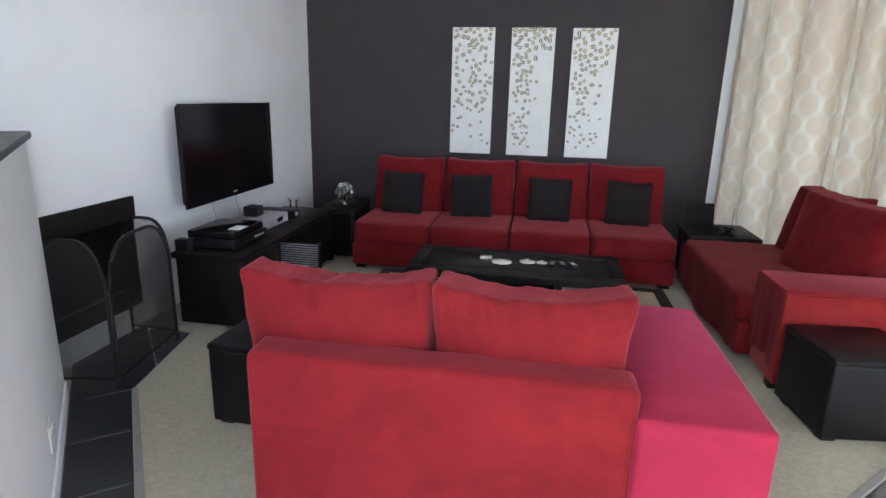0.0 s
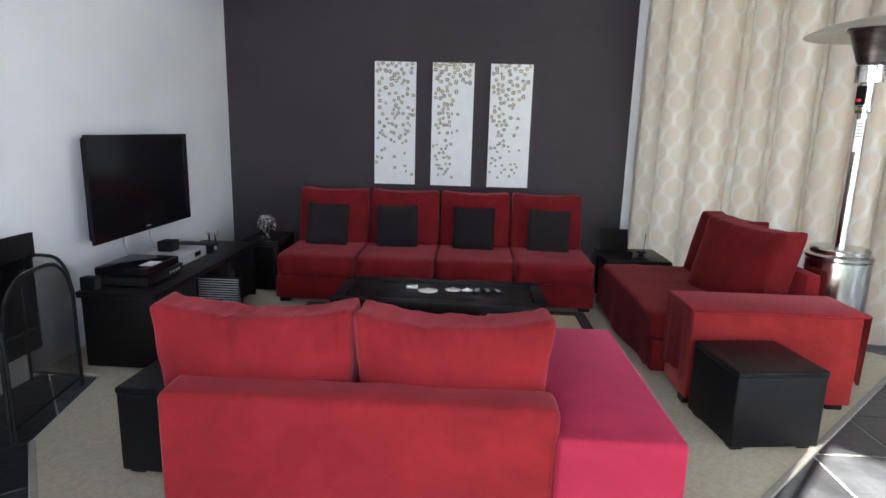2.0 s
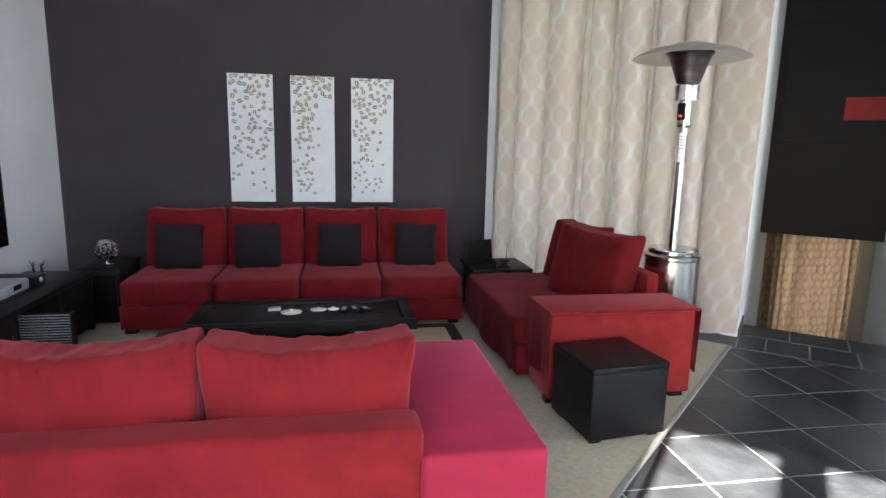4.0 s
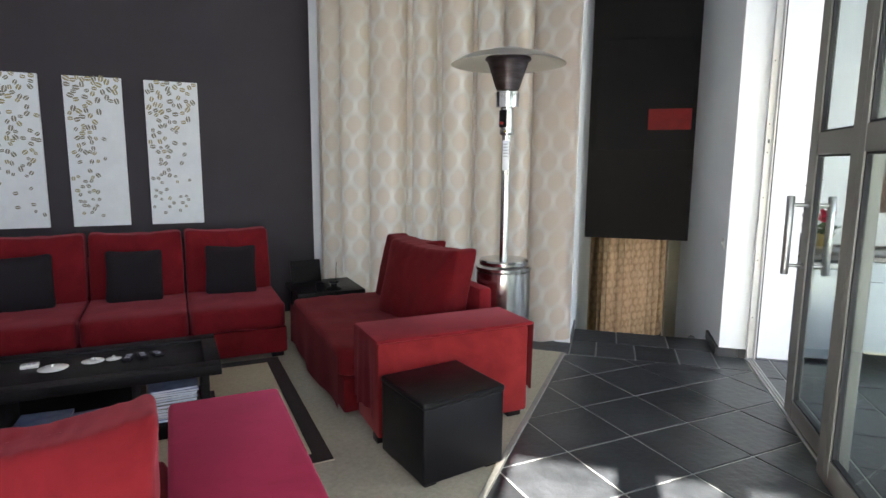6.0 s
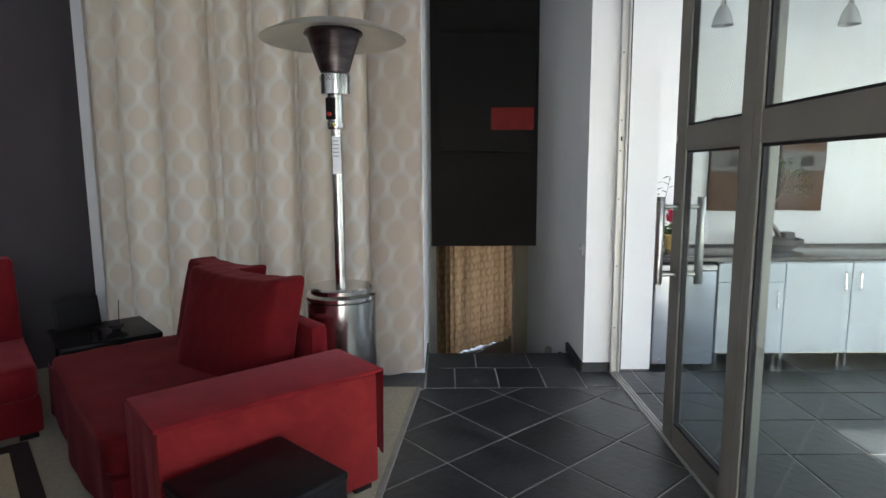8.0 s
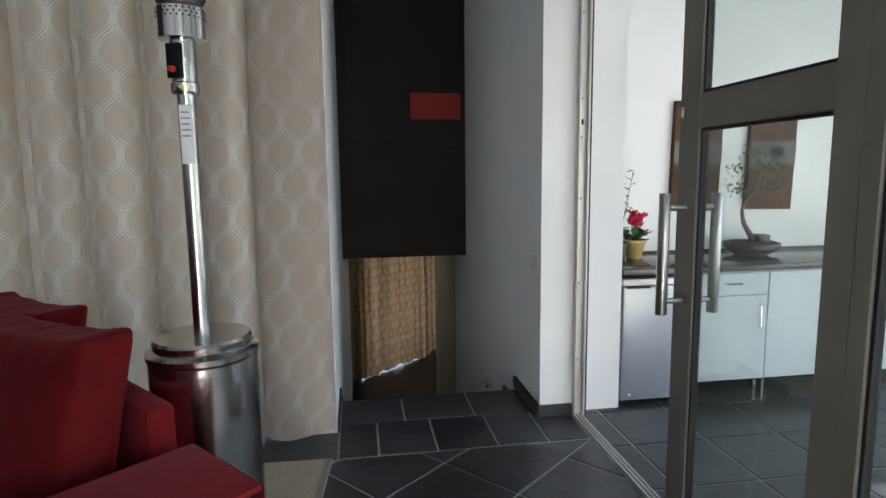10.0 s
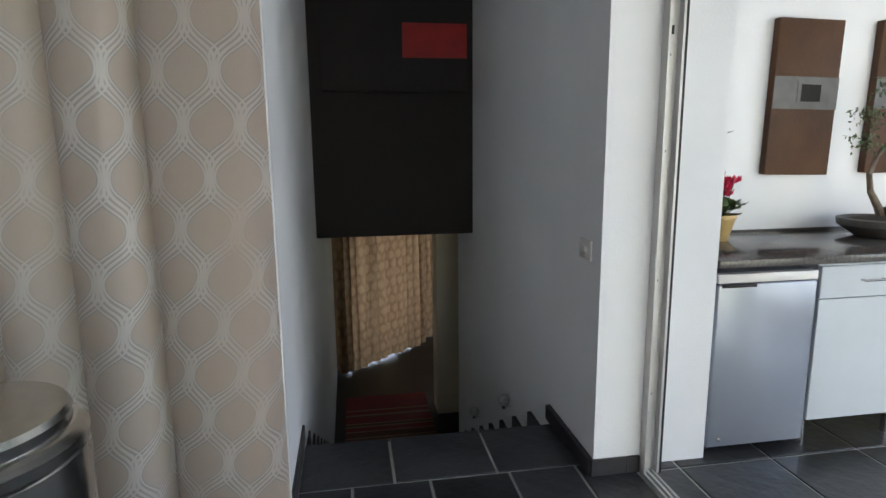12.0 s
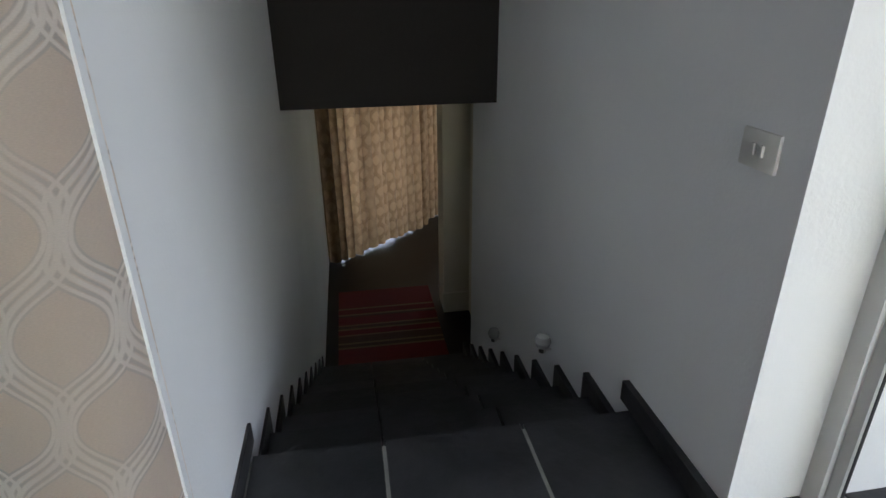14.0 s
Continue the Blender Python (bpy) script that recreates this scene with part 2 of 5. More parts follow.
def mesh_screen_material():
    """Woven wire: thin dark wires with open gaps."""
    m = bpy.data.materials.new("black_wire_mesh")
    m.use_nodes = True
    nt = m.node_tree
    n, ln = nt.nodes, nt.links
    b = n["Principled BSDF"]
    b.inputs["Base Color"].default_value = (0.012, 0.012, 0.012, 1)
    b.inputs["Roughness"].default_value = 0.5
    clear = n.new("ShaderNodeBsdfTransparent")
    mix = n.new("ShaderNodeMixShader")
    tc = n.new("ShaderNodeTexCoord")
    sep = n.new("ShaderNodeSeparateXYZ")
    ln.new(tc.outputs["UV"], sep.inputs[0])
    gaps = []
    for axis in ("X", "Y"):
        mul = n.new("ShaderNodeMath")
        mul.operation, mul.inputs[1].default_value = "MULTIPLY", 330.0
        ln.new(sep.outputs[axis], mul.inputs[0])
        fr = n.new("ShaderNodeMath")
        fr.operation = "FRACT"
        ln.new(mul.outputs[0], fr.inputs[0])
        gt = n.new("ShaderNodeMath")
        gt.operation, gt.inputs[1].default_value = "GREATER_THAN", 0.30
        ln.new(fr.outputs[0], gt.inputs[0])
        gaps.append(gt)
    both = n.new("ShaderNodeMath")
    both.operation = "MULTIPLY"
    ln.new(gaps[0].outputs[0], both.inputs[0])
    ln.new(gaps[1].outputs[0], both.inputs[1])
    ln.new(both.outputs[0], mix.inputs[0])
    ln.new(b.outputs[0], mix.inputs[1])
    ln.new(clear.outputs[0], mix.inputs[2])
    ln.new(mix.outputs[0], n["Material Output"].inputs["Surface"])
    return m


WIRE_MESH = mesh_screen_material()


def curtain_material(name, ground, line, cell, height, through_amount, gloss, warm):
    """Woven cloth with an ogee lattice in a shinier thread; lets some daylight through."""
    m = bpy.data.materials.new(name)
    m.use_nodes = True
    nt = m.node_tree
    n, ln = nt.nodes, nt.links
    b = n["Principled BSDF"]

    def calc(op, a, c=None, clamp=False):
        node = n.new("ShaderNodeMath")
        node.operation, node.use_clamp = op, clamp
        for k, v in enumerate((a, c)):
            if v is None:
                continue
            if isinstance(v, (int, float)):
                node.inputs[k].default_value = v
            else:
                ln.new(v, node.inputs[k])
        return node.outputs[0]

    tc = n.new("ShaderNodeTexCoord")
    sep = n.new("ShaderNodeSeparateXYZ")
    ln.new(tc.outputs["UV"], sep.inputs[0])
    wob = n.new("ShaderNodeTexNoise")
    wob.inputs["Scale"].default_value = 3.0
    ln.new(tc.outputs["UV"], wob.inputs["Vector"])
    u = calc("DIVIDE", sep.outputs["X"], 2 * cell)
    u = calc("ADD", u, calc("MULTIPLY", wob.outputs["Fac"], 0.26))
    turn = calc("MULTIPLY", sep.outputs["Y"], 2 * math.pi / height)
    wave = calc("MULTIPLY", calc("ADD", calc("SINE", turn), calc("MULTIPLY", calc("SINE", calc("MULTIPLY", turn, 3.0)), 0.11)), 0.255)
    cosine = calc("COSINE", turn)
    open_up = calc("MULTIPLY", cosine, cosine)
    masks, shadow_masks = [], []
    for sign, off in ((1, 0.0), (-1, 0.5)):
        s = calc("ADD", calc("ADD", u, calc("MULTIPLY", wave, sign)), off)

        def strands(rows):
            total = None
            for spread, width in rows:
                f = calc("FRACT", calc("ADD", s, calc("MULTIPLY", calc("ADD", calc("MULTIPLY", open_up, 0.66), 0.34), spread)))
                d = calc("ABSOLUTE", calc("SUBTRACT", f, 0.5))
                thread = calc("MULTIPLY", calc("SUBTRACT", 1.0, calc("DIVIDE", d, width)), 1.8, clamp=True)
                total = thread if total is None else calc("MAXIMUM", total, thread)
            return total

        masks.append(strands(((-0.20, 0.030), (-0.07, 0.050), (0.062, 0.042), (0.185, 0.032))))
        # darker strands between the threads paint their shadow into the cloth
        shadow_masks.append(strands(((-0.135, 0.034), (-0.003, 0.022), (0.125, 0.034), (0.225, 0.028), (-0.245, 0.026))))
    # upright bands fade the pattern, painting in sheen that shifts from fold to fold
    sheen_noise = n.new("ShaderNodeTexNoise")
    sheen_noise.inputs["Scale"].default_value, sheen_noise.inputs["Detail"].default_value = 2.2, 4
    drop = n.new("ShaderNodeMapping")
    drop.inputs["Scale"].default_value = (2.2, 0.5, 1)
    ln.new(tc.outputs["UV"], drop.inputs["Vector"])
    ln.new(drop.outputs[0], sheen_noise.inputs["Vector"])
    strength = calc("MULTIPLY", calc("SUBTRACT", calc("MULTIPLY", sheen_noise.outputs["Fac"], 3.2), 0.75, clamp=True), 0.95)
    mask = calc("MULTIPLY", calc("MAXIMUM", masks[0], masks[1]), strength)
    weave = n.new("ShaderNodeTexNoise")
    weave.inputs["Scale"].default_value, weave.inputs["Detail"].default_value = 160, 3
    scale = n.new("ShaderNodeMapping")
    scale.inputs["Scale"].default_value = (1, 5, 1)
    ln.new(tc.outputs["UV"], scale.inputs["Vector"])
    ln.new(scale.outputs[0], weave.inputs["Vector"])
    mix = n.new("ShaderNodeMix")
    mix.data_type = "RGBA"
    mix.inputs["A"].default_value, mix.inputs["B"].default_value = (*ground, 1), (*line, 1)
    ln.new(mask, mix.inputs["Factor"])
    # painted thread shadow, mixed over the cloth colour for relief
    dark = n.new("ShaderNodeMix")
    dark.data_type = "RGBA"
    dark.inputs["B"].default_value = (*[0.66 * c for c in line], 1)
    ln.new(mix.outputs["Result"], dark.inputs["A"])
    shadow_mask = calc("MULTIPLY", calc("MAXIMUM", shadow_masks[0], shadow_masks[1]), strength)
    ln.new(calc("MULTIPLY", calc("SUBTRACT", shadow_mask, mask, clamp=True), 0.9), dark.inputs["Factor"])
    shade = n.new("ShaderNodeHueSaturation")
    ln.new(dark.outputs["Result"], shade.inputs["Color"])
    ln.new(calc("ADD", calc("MULTIPLY", weave.outputs["Fac"], 0.3), 0.85), shade.inputs["Value"])
    ln.new(shade.outputs[0], b.inputs["Base Color"])
    ln.new(calc("SUBTRACT", 0.75, calc("MULTIPLY", mask, gloss)), b.inputs["Roughness"])
    b.inputs["Sheen Weight"].default_value = 0.2
    bump = n.new("ShaderNodeBump")
    bump.inputs["Strength"].default_value, bump.inputs["Distance"].default_value = 0.35, 0.004
    ln.new(calc("ADD", calc("MULTIPLY", mask, 0.6), calc("MULTIPLY", weave.outputs["Fac"], 0.5)), bump.inputs["Height"])
    ln.new(bump.outputs[0], b.inputs["Normal"])
    tr = n.new("ShaderNodeBsdfTranslucent")
    tint = n.new("ShaderNodeMix")
    tint.data_type, tint.blend_type = "RGBA", "MULTIPLY"
    tint.inputs["Factor"].default_value, tint.inputs["B"].default_value = 1.0, (*warm, 1)
    ln.new(shade.outputs[0], tint.inputs["A"])
    ln.new(tint.outputs["Result"], tr.inputs["Color"])
    blend = n.new("ShaderNodeMixShader")
    blend.inputs[0].default_value = through_amount
    ln.new(b.outputs[0], blend.inputs[1])
    ln.new(tr.outputs[0], blend.inputs[2])
    ln.new(blend.outputs[0], n["Material Output"].inputs["Surface"])
    return m


CURTAIN = curtain_material("beige_ogee_curtain", (0.68, 0.61, 0.55), (0.80, 0.78, 0.76), 0.097, 0.355, 0.22, 0.4, (1.0, 0.82, 0.58))
CURTAIN_LOW = curtain_material("tan_ogee_curtain", (0.45, 0.345, 0.22), (0.33, 0.24, 0.145), 0.075, 0.28, 0.45, 0.1, (1.0, 0.93, 0.78))


# ---- building helpers ----
def finish(ob, bm, material, smooth=None):
    bmesh.ops.recalc_face_normals(bm, faces=bm.faces[:])
    me = bpy.data.meshes.new(ob)
    bm.to_mesh(me)
    bm.free()
    if smooth is not None:
        for p in me.polygons:
            p.use_smooth = True
        me.set_sharp_from_angle(angle=radians(smooth))
    for m in material if isinstance(material, (list, tuple)) else [material]:
        me.materials.append(m)
    return me


def part(name, bm, material, parent, label="", smooth=35, at=None):
    ob = new(name, finish(name, bm, material, smooth))
    ob.parent = parent
    if at is not None:
        ob.matrix_basis = at
    return tagged(ob, label)


def thing(name, m, label, category, group="", kind=""):
    ob = new(name)
    ob.empty_display_size = 0.1
    ob.matrix_basis = m
    return tagged(ob, label, category, group, kind)


def structure(name, bm, material, label, category, m=None, smooth=None):
    ob = new(name, finish(name, bm, material, smooth))
    if m is not None:
        ob.matrix_basis = m
    return tagged(ob, label, category, "", "structure")


def box(bm, x0, x1, y0, y1, z0, z1, bevel=0.0, segments=2, mi=0):
    r = bmesh.ops.create_cube(bm, size=1.0)
    vs = r["verts"]
    for v in vs:
        v.co = Vector(((x0 + x1) / 2 + v.co.x * (x1 - x0), (y0 + y1) / 2 + v.co.y * (y1 - y0), (z0 + z1) / 2 + v.co.z * (z1 - z0)))
    faces = list({f for v in vs for f in v.link_faces})
    for f in faces:
        f.material_index = mi
    if bevel:
        edges = list({e for v in vs for e in v.link_edges})
        out = bmesh.ops.bevel(bm, geom=edges, offset=bevel, segments=segments, profile=0.5, affect="EDGES")
        for f in out["faces"]:
            f.material_index = mi
    return bm


def one_box(*a, **k):
    return box(bmesh.new(), *a, **k)


def lathe(bm, profile, cx=0.0, cy=0.0, seg=32, cap=True):
    """Turn a profile of (radius, height) about an upright axis."""
    rings = []
    for r, z in profile:
        rings.append([bm.verts.new((cx + r * math.cos(2 * math.pi * k / seg), cy + r * math.sin(2 * math.pi * k / seg), z)) for k in range(seg)])
    for a, b in zip(rings, rings[1:]):
        for k in range(seg):
            bm.faces.new((a[k], a[(k + 1) % seg], b[(k + 1) % seg], b[k]))
    if cap:
        bm.faces.new(rings[0][::-1])
        bm.faces.new(rings[-1])
    return bm


def tube(bm, points, radius, seg=10, closed=False):
    """A round bar along a line of points."""
    pts = [Vector(p) for p in points]
    rings = []
    count = len(pts)
    for i, p in enumerate(pts):
        r = radius[i] if isinstance(radius, (list, tuple)) else radius
        a = pts[(i - 1) % count] if closed or i > 0 else p
        c = pts[(i + 1) % count] if closed or i < count - 1 else p
        d = (c - a).normalized()
        side = d.cross(Vector((0.13, 0.27, 0.95)))
        if side.length < 0.2:
            side = d.cross(Vector((1, 0, 0)))
        side.normalize()
        up = side.cross(d)
        rings.append([bm.verts.new(p + r * (math.cos(2 * math.pi * k / seg) * side + math.sin(2 * math.pi * k / seg) * up)) for k in range(seg)])
    pairs = list(zip(rings, rings[1:])) + ([(rings[-1], rings[0])] if closed else [])
    for a, b in pairs:
        for k in range(seg):
            bm.faces.new((a[k], a[(k + 1) % seg], b[(k + 1) % seg], b[k]))
    if not closed:
        bm.faces.new(rings[0][::-1])
        bm.faces.new(rings[-1])
    return bm


def prism(bm, poly, z0, z1, bevel=0.0):
    lo = [bm.verts.new((x, y, z0)) for x, y in poly]
    hi = [bm.verts.new((x, y, z1)) for x, y in poly]
    k = len(poly)
    bm.faces.new(lo[::-1])
    top = bm.faces.new(hi)
    for i in range(k):
        bm.faces.new((lo[i], lo[(i + 1) % k], hi[(i + 1) % k], hi[i]))
    if bevel:
        bmesh.ops.bevel(bm, geom=list(top.edges), offset=bevel, segments=1, affect="EDGES")
    return bm


def cushion(w, d, h, puff=0.5, seed=0, cuts=14, wrinkle=0.012, dip=0.0, lean=0.0, ears=0.0, gather=0.0, taper=0.0):
    """A stuffed block, w by d by h about its middle: soft edges, peaked top corners, shallow creases."""
    bm = bmesh.new()
    bmesh.ops.create_cube(bm, size=2.0)
    bmesh.ops.subdivide_edges(bm, edges=bm.edges[:], cuts=cuts, use_grid_fill=True)
    rnd = Vector((seed * 3.7, seed * 1.3, seed * 7.1))
    lim = 14.0
    for v in bm.verts:
        q = v.co.copy()
        s = q / (abs(q.x) ** lim + abs(q.y) ** lim + abs(q.z) ** lim) ** (1 / lim)
        pinch = 1 - 0.45 * puff * max(abs(s.x) ** 6, abs(s.z) ** 6)
        swell = 1 + 0.18 * puff * (1 - s.x ** 2) * (1 - s.z ** 2)
        r = Vector((s.x * w / 2, s.y * d / 2 * pinch * swell, s.z * h / 2))
        r.z += (ears * abs(s.x) ** 5 - dip * (1 - s.x ** 2)) * max(0.0, s.z)
        r.x *= (1 - 0.03 * puff * (1 - s.z ** 2)) * (1 + taper * s.z)
        f = noise.noise(Vector((r.x * 8, r.y * 5, r.z * 4)) + rnd) + 0.5 * noise.noise(Vector((r.x * 22, r.y * 9, r.z * 9)) + rnd)
        f += 0.9 * max(0.0, s.z) ** 2 * -abs(noise.noise(Vector((r.x * 17, r.y * 2, r.z * 3)) + rnd))
        r += s.normalized() * wrinkle * f * (0.4 + 0.6 * max(abs(s.x), abs(s.z)) ** 2)
        if gather:
            crease = abs(noise.noise(Vector((r.x * 19 + 2.0 * r.z, 0.3, r.z * 5)) + rnd)) + 0.6 * abs(noise.noise(Vector((r.x * 34, 0.7, r.z * 7)) + rnd))
            r.y += math.copysign(1.0, s.y) * gather * (crease - 0.3) * max(0.0, s.z) ** 2
            r.z += 0.2 * gather * (0.3 - crease) * max(0.0, s.z) ** 8
        r.y += lean * r.z
        v.co = r
    return bm


# ---- large structure ----
WEST, NORTH, TOP, LOW = -2.737, 6.846, 4.2, -1.83
STAIR_L, STAIR_R, NOSE, RUN, RISE, STEPS = -0.188, 1.092, 6.515, 0.314, 0.182, 10
LEAF_X, PANEL_X, PIER, BACK = 1.343, 1.274, 6.04, 6.78
BULK_Y, BULK_Z = 8.53, 0.706

# west wall with the fireplace opening (y 2.76 to 3.59, z 0.17 to 0.95)
bm = bmesh.new()
box(bm, WEST - 0.25, WEST, 0.6, 2.76, LOW, TOP)
box(bm, WEST - 0.25, WEST, 3.59, NORTH + 0.2, LOW, TOP)
box(bm, WEST - 0.25, WEST, 2.76, 3.59, 0.95, TOP)
box(bm, WEST - 0.25, WEST, 2.76, 3.59, LOW, 0.17)
structure("wall_west", bm, WHITE_WALL, "smooth white painted wall with a fireplace opening", "wall")
bm = one_box(WEST, 1.95, NORTH, NORTH + 0.2, LOW, TOP)
structure("wall_north", bm, DARK_WALL, "matt dark plum-grey painted feature wall", "wall")

# window wall behind the long curtain
bm = bmesh.new()
box(bm, -3.10, -2.85, 6.42, 6.62, 0, TOP)
box(bm, -0.60, -0.33, 6.42, 6.62, 0, TOP)
box(bm, -2.85, -0.60, 6.42, 6.62, 3.4, TOP)
box(bm, -2.85, -0.60, 6.42, 6.62, 0, 0.12)
structure("wall_window", bm, WHITE_WALL, "white wall round a tall window behind the curtain", "wall", SKEW)
win = thing("window_1", SKEW @ pose(-1.725, 6.52, 0.12), "tall aluminium-framed window behind the long curtain", "window", kind="structure")
bm = bmesh.new()
for x in (-1.10, -0.37, 0.37, 1.10):
    box(bm, x - 0.025, x + 0.025, -0.03, 0.03, 0, 3.28)
for z in (0.025, 2.1, 3.255):
    box(bm, -1.075, 1.075, -0.028, 0.028, z - 0.025, z + 0.025)
part("window_frame", bm, ALU, win)
for x in (-0.735, 0, 0.735):
    pane = part("pane", one_box(x - 0.34, x + 0.34, -0.004, 0.004, 0.05, 3.23), GLASS, win)
    pane.visible_shadow = False

# stair well walls
bm = one_box(STAIR_L - 0.151, STAIR_L, 6.03, 11.95, LOW, TOP)
structure("wall_stair_left", bm, WHITE_WALL, "white wall along the descending stairs", "wall", SKEW)
bm = one_box(STAIR_R, 1.385, PIER, 9.2, LOW, TOP)
structure("wall_stair_right", bm, WHITE_WALL, "white wall between the stairs and the kitchenette", "wall", SKEW)
bm = one_box(STAIR_L, STAIR_R, BULK_Y, 9.2, BULK_Z, TOP)
structure("wall_bulkhead", bm, BLACK_WALL, "black painted bulkhead hanging over the stairs", "wall", SKEW)

# kitchenette walls
bm = one_box(1.385, 1.65, 6.085, BACK, 0, TOP)
structure("wall_kitchen_pier", bm, WHITE_WALL, "white pier beside the door and the small fridge", "wall", SKEW)
bm = one_box(1.385, 5.4, BACK, BACK + 0.18, 0, TOP)
structure("wall_kitchen_back", bm, WHITE_WALL, "white wall behind the kitchenette counter", "wall", SKEW)
bm = bmesh.new()
box(bm, 5.2, 5.4, 0.05, 1.0, 0, TOP)
box(bm, 5.2, 5.4, 5.4, BACK, 0, TOP)
box(bm, 5.2, 5.4, 1.0, 5.4, 2.8, TOP)
box(bm, 5.2, 5.4, 1.0, 5.4, 0, 0.4)
structure("wall_kitchen_end", bm, WHITE_WALL, "white end wall of the kitchenette with a wide window", "wall", SKEW)
win = thing("window_7", SKEW @ pose(5.3, 3.2, 0.4), "wide window at the end of the kitchenette", "window", kind="structure")
bm = bmesh.new()
for y in (-2.17, -0.73, 0.73, 2.17):
    box(bm, -0.03, 0.03, y - 0.03, y + 0.03, 0, 2.4)
part("window_frame", bm, ALU, win)
for y in (-1.45, 0, 1.45):
    pane = part("pane", one_box(-0.004, 0.004, y - 0.68, y + 0.68, 0.01, 2.39), GLASS, win)
    pane.visible_shadow = False
bm = bmesh.new()
box(bm, 1.35, 2.36, -0.15, 0.05, 0, TOP)
box(bm, 4.80, 5.40, -0.15, 0.05, 0, TOP)
box(bm, 2.36, 4.80, -0.15, 0.05, 2.84, TOP)
structure("wall_kitchen_front", bm, WHITE_WALL, "white wall with a wide glazed opening", "wall", SKEW)
win = thing("window_2", SKEW @ pose(3.6, -0.05, 0), "wide glazed opening from floor to head", "window", kind="structure")
bm = bmesh.new()
for x in (-1.20, -0.4, 0.4, 1.17):
    box(bm, x - 0.03, x + 0.03, -0.03, 0.03, 0, 2.84)
box(bm, -1.14, 1.14, -0.028, 0.028, 2.79, 2.838)
part("window_frame", bm, ALU, win)
for x in (-0.785, 0, 0.785):
    pane = part("pane", one_box(x - 0.352, x + 0.352, -0.004, 0.004, 0.01, 2.785), GLASS, win)
    pane.visible_shadow = False

# wall behind the walker, with the terrace doors that let the sun in
bm = bmesh.new()
box(bm, -4.2, -0.42, -1.25, -1.0, 0, TOP)
box(bm, -0.42, 1.14, -1.25, -1.0, 2.77, TOP)
box(bm, 1.14, 1.36, -1.25, -1.0, 0, TOP)
structure("wall_south", bm, WHITE_WALL, "white wall with glazed terrace doors", "wall", SKEW)
win = thing("window_3", SKEW @ pose(0.46, -1.12, 0), "glazed terrace doors in aluminium frames", "window", kind="structure")
bm = bmesh.new()
for x, hw in ((-0.84, 0.03), (-0.145, 0.115), (0.33, 0.07), (0.655, 0.025)):
    box(bm, x - hw, x + hw, -0.03, 0.03, 0, 2.77)
part("window_frame", bm, ALU, win)
for a, b in ((-0.81, -0.26), (-0.03, 0.26), (0.40, 0.63)):
    pane = part("pane", one_box(a, b, -0.004, 0.004, 0.01, 2.76), GLASS, win)
    pane.visible_shadow = False

# low diagonal wall beside the hearth, with its dark cap
low_wall = pose(-2.47, 2.556, 0, 0, 0, -50.0)
bm = one_box(0, 2.15, -0.24, 0, 0, 1.43)
structure("wall_low", bm, WHITE_WALL, "half-height white wall beside the fireplace", "wall", low_wall)
bm = one_box(-0.02, 2.17, -0.26, 0.025, 1.43, 1.465, bevel=0.006)
structure("trim_cap", bm, SLATE_SKIRT, "dark slate cap on the half-height wall", "wall cap", low_wall)
bm = one_box(0.01, 2.15, 0.0, 0.012, 0, 0.09, bevel=0.003)
structure("baseboard_low_wall", bm, WHITE_WALL, "white skirting along the half-height wall", "skirting", low_wall)

# head over the glass front, and ceilings
bm = one_box(1.22, 1.385, -1.0, PIER, 3.30, TOP)
structure("wall_over_glass", bm, WHITE_WALL, "white wall above the glazed front", "wall", SKEW)
bm = one_box(-6.6, 5.4, -1.25, 9.2, TOP, TOP + 0.15)
structure("ceiling", bm, CEILING, "plain white ceiling", "ceiling", SKEW)

# lower room
bm = one_box(-1.2, 4.4, 9.0, 14.8, LOW - 0.15, LOW)
structure("floor_lower", bm, DARK_FLOOR, "dark polished floor at the foot of the stairs", "floor", SKEW)
bm = bmesh.new()
box(bm, 1.06, 1.34, 10.42, 10.75, LOW, BULK_Z)
structure("wall_lower_pier", bm, WARM_WALL, "cream wall end at the foot of the stairs", "wall", SKEW)
bm = one_box(1.045, 1.345, 10.40, 10.42, LOW + 0.12, LOW + 0.24, bevel=0.004)
structure("baseboard_lower", bm, WARM_WALL, "pale skirting at the foot of the stairs", "skirting", SKEW)
bm = bmesh.new()
box(bm, 1.33, 1.55, 9.2, 10.42, LOW, BULK_Z)
box(bm, 4.2, 4.4, 9.2, 14.8, LOW, BULK_Z)
box(bm, 1.55, 4.4, 9.0, 9.2, LOW, BULK_Z)
structure("wall_lower_side", bm, WARM_WALL, "plain cream wall of the lower room", "wall", SKEW)
bm = one_box(STAIR_L - 0.3, 4.4, 9.2, 14.8, BULK_Z, 0.9)
structure("ceiling_lower", bm, CEILING, "plain ceiling of the lower room", "ceiling", SKEW)
bm = bmesh.new()
box(bm, 7.0, 8.0, 9.2, 9.4, LOW, BULK_Z)
box(bm, 11.0, 12.6, 9.2, 9.4, LOW, BULK_Z)
box(bm, 8.0, 11.0, 9.2, 9.4, 0.3, BULK_Z)
structure("wall_lower_window", bm, WARM_WALL, "wall round the lower room's wide window", "wall")

# outside
bm = one_box(-300, 300, -300, 300, -2.9, -2.6)
structure("ground", bm, GROUND, "dry grass ground falling away round the house", "ground")
bm = one_box(-3.2, 5.4, -4.2, -1.25, -0.35, -0.06)
structure("pavement_terrace", bm, TERRACE, "sunlit paved terrace outside the glazed doors", "terrace", SKEW)


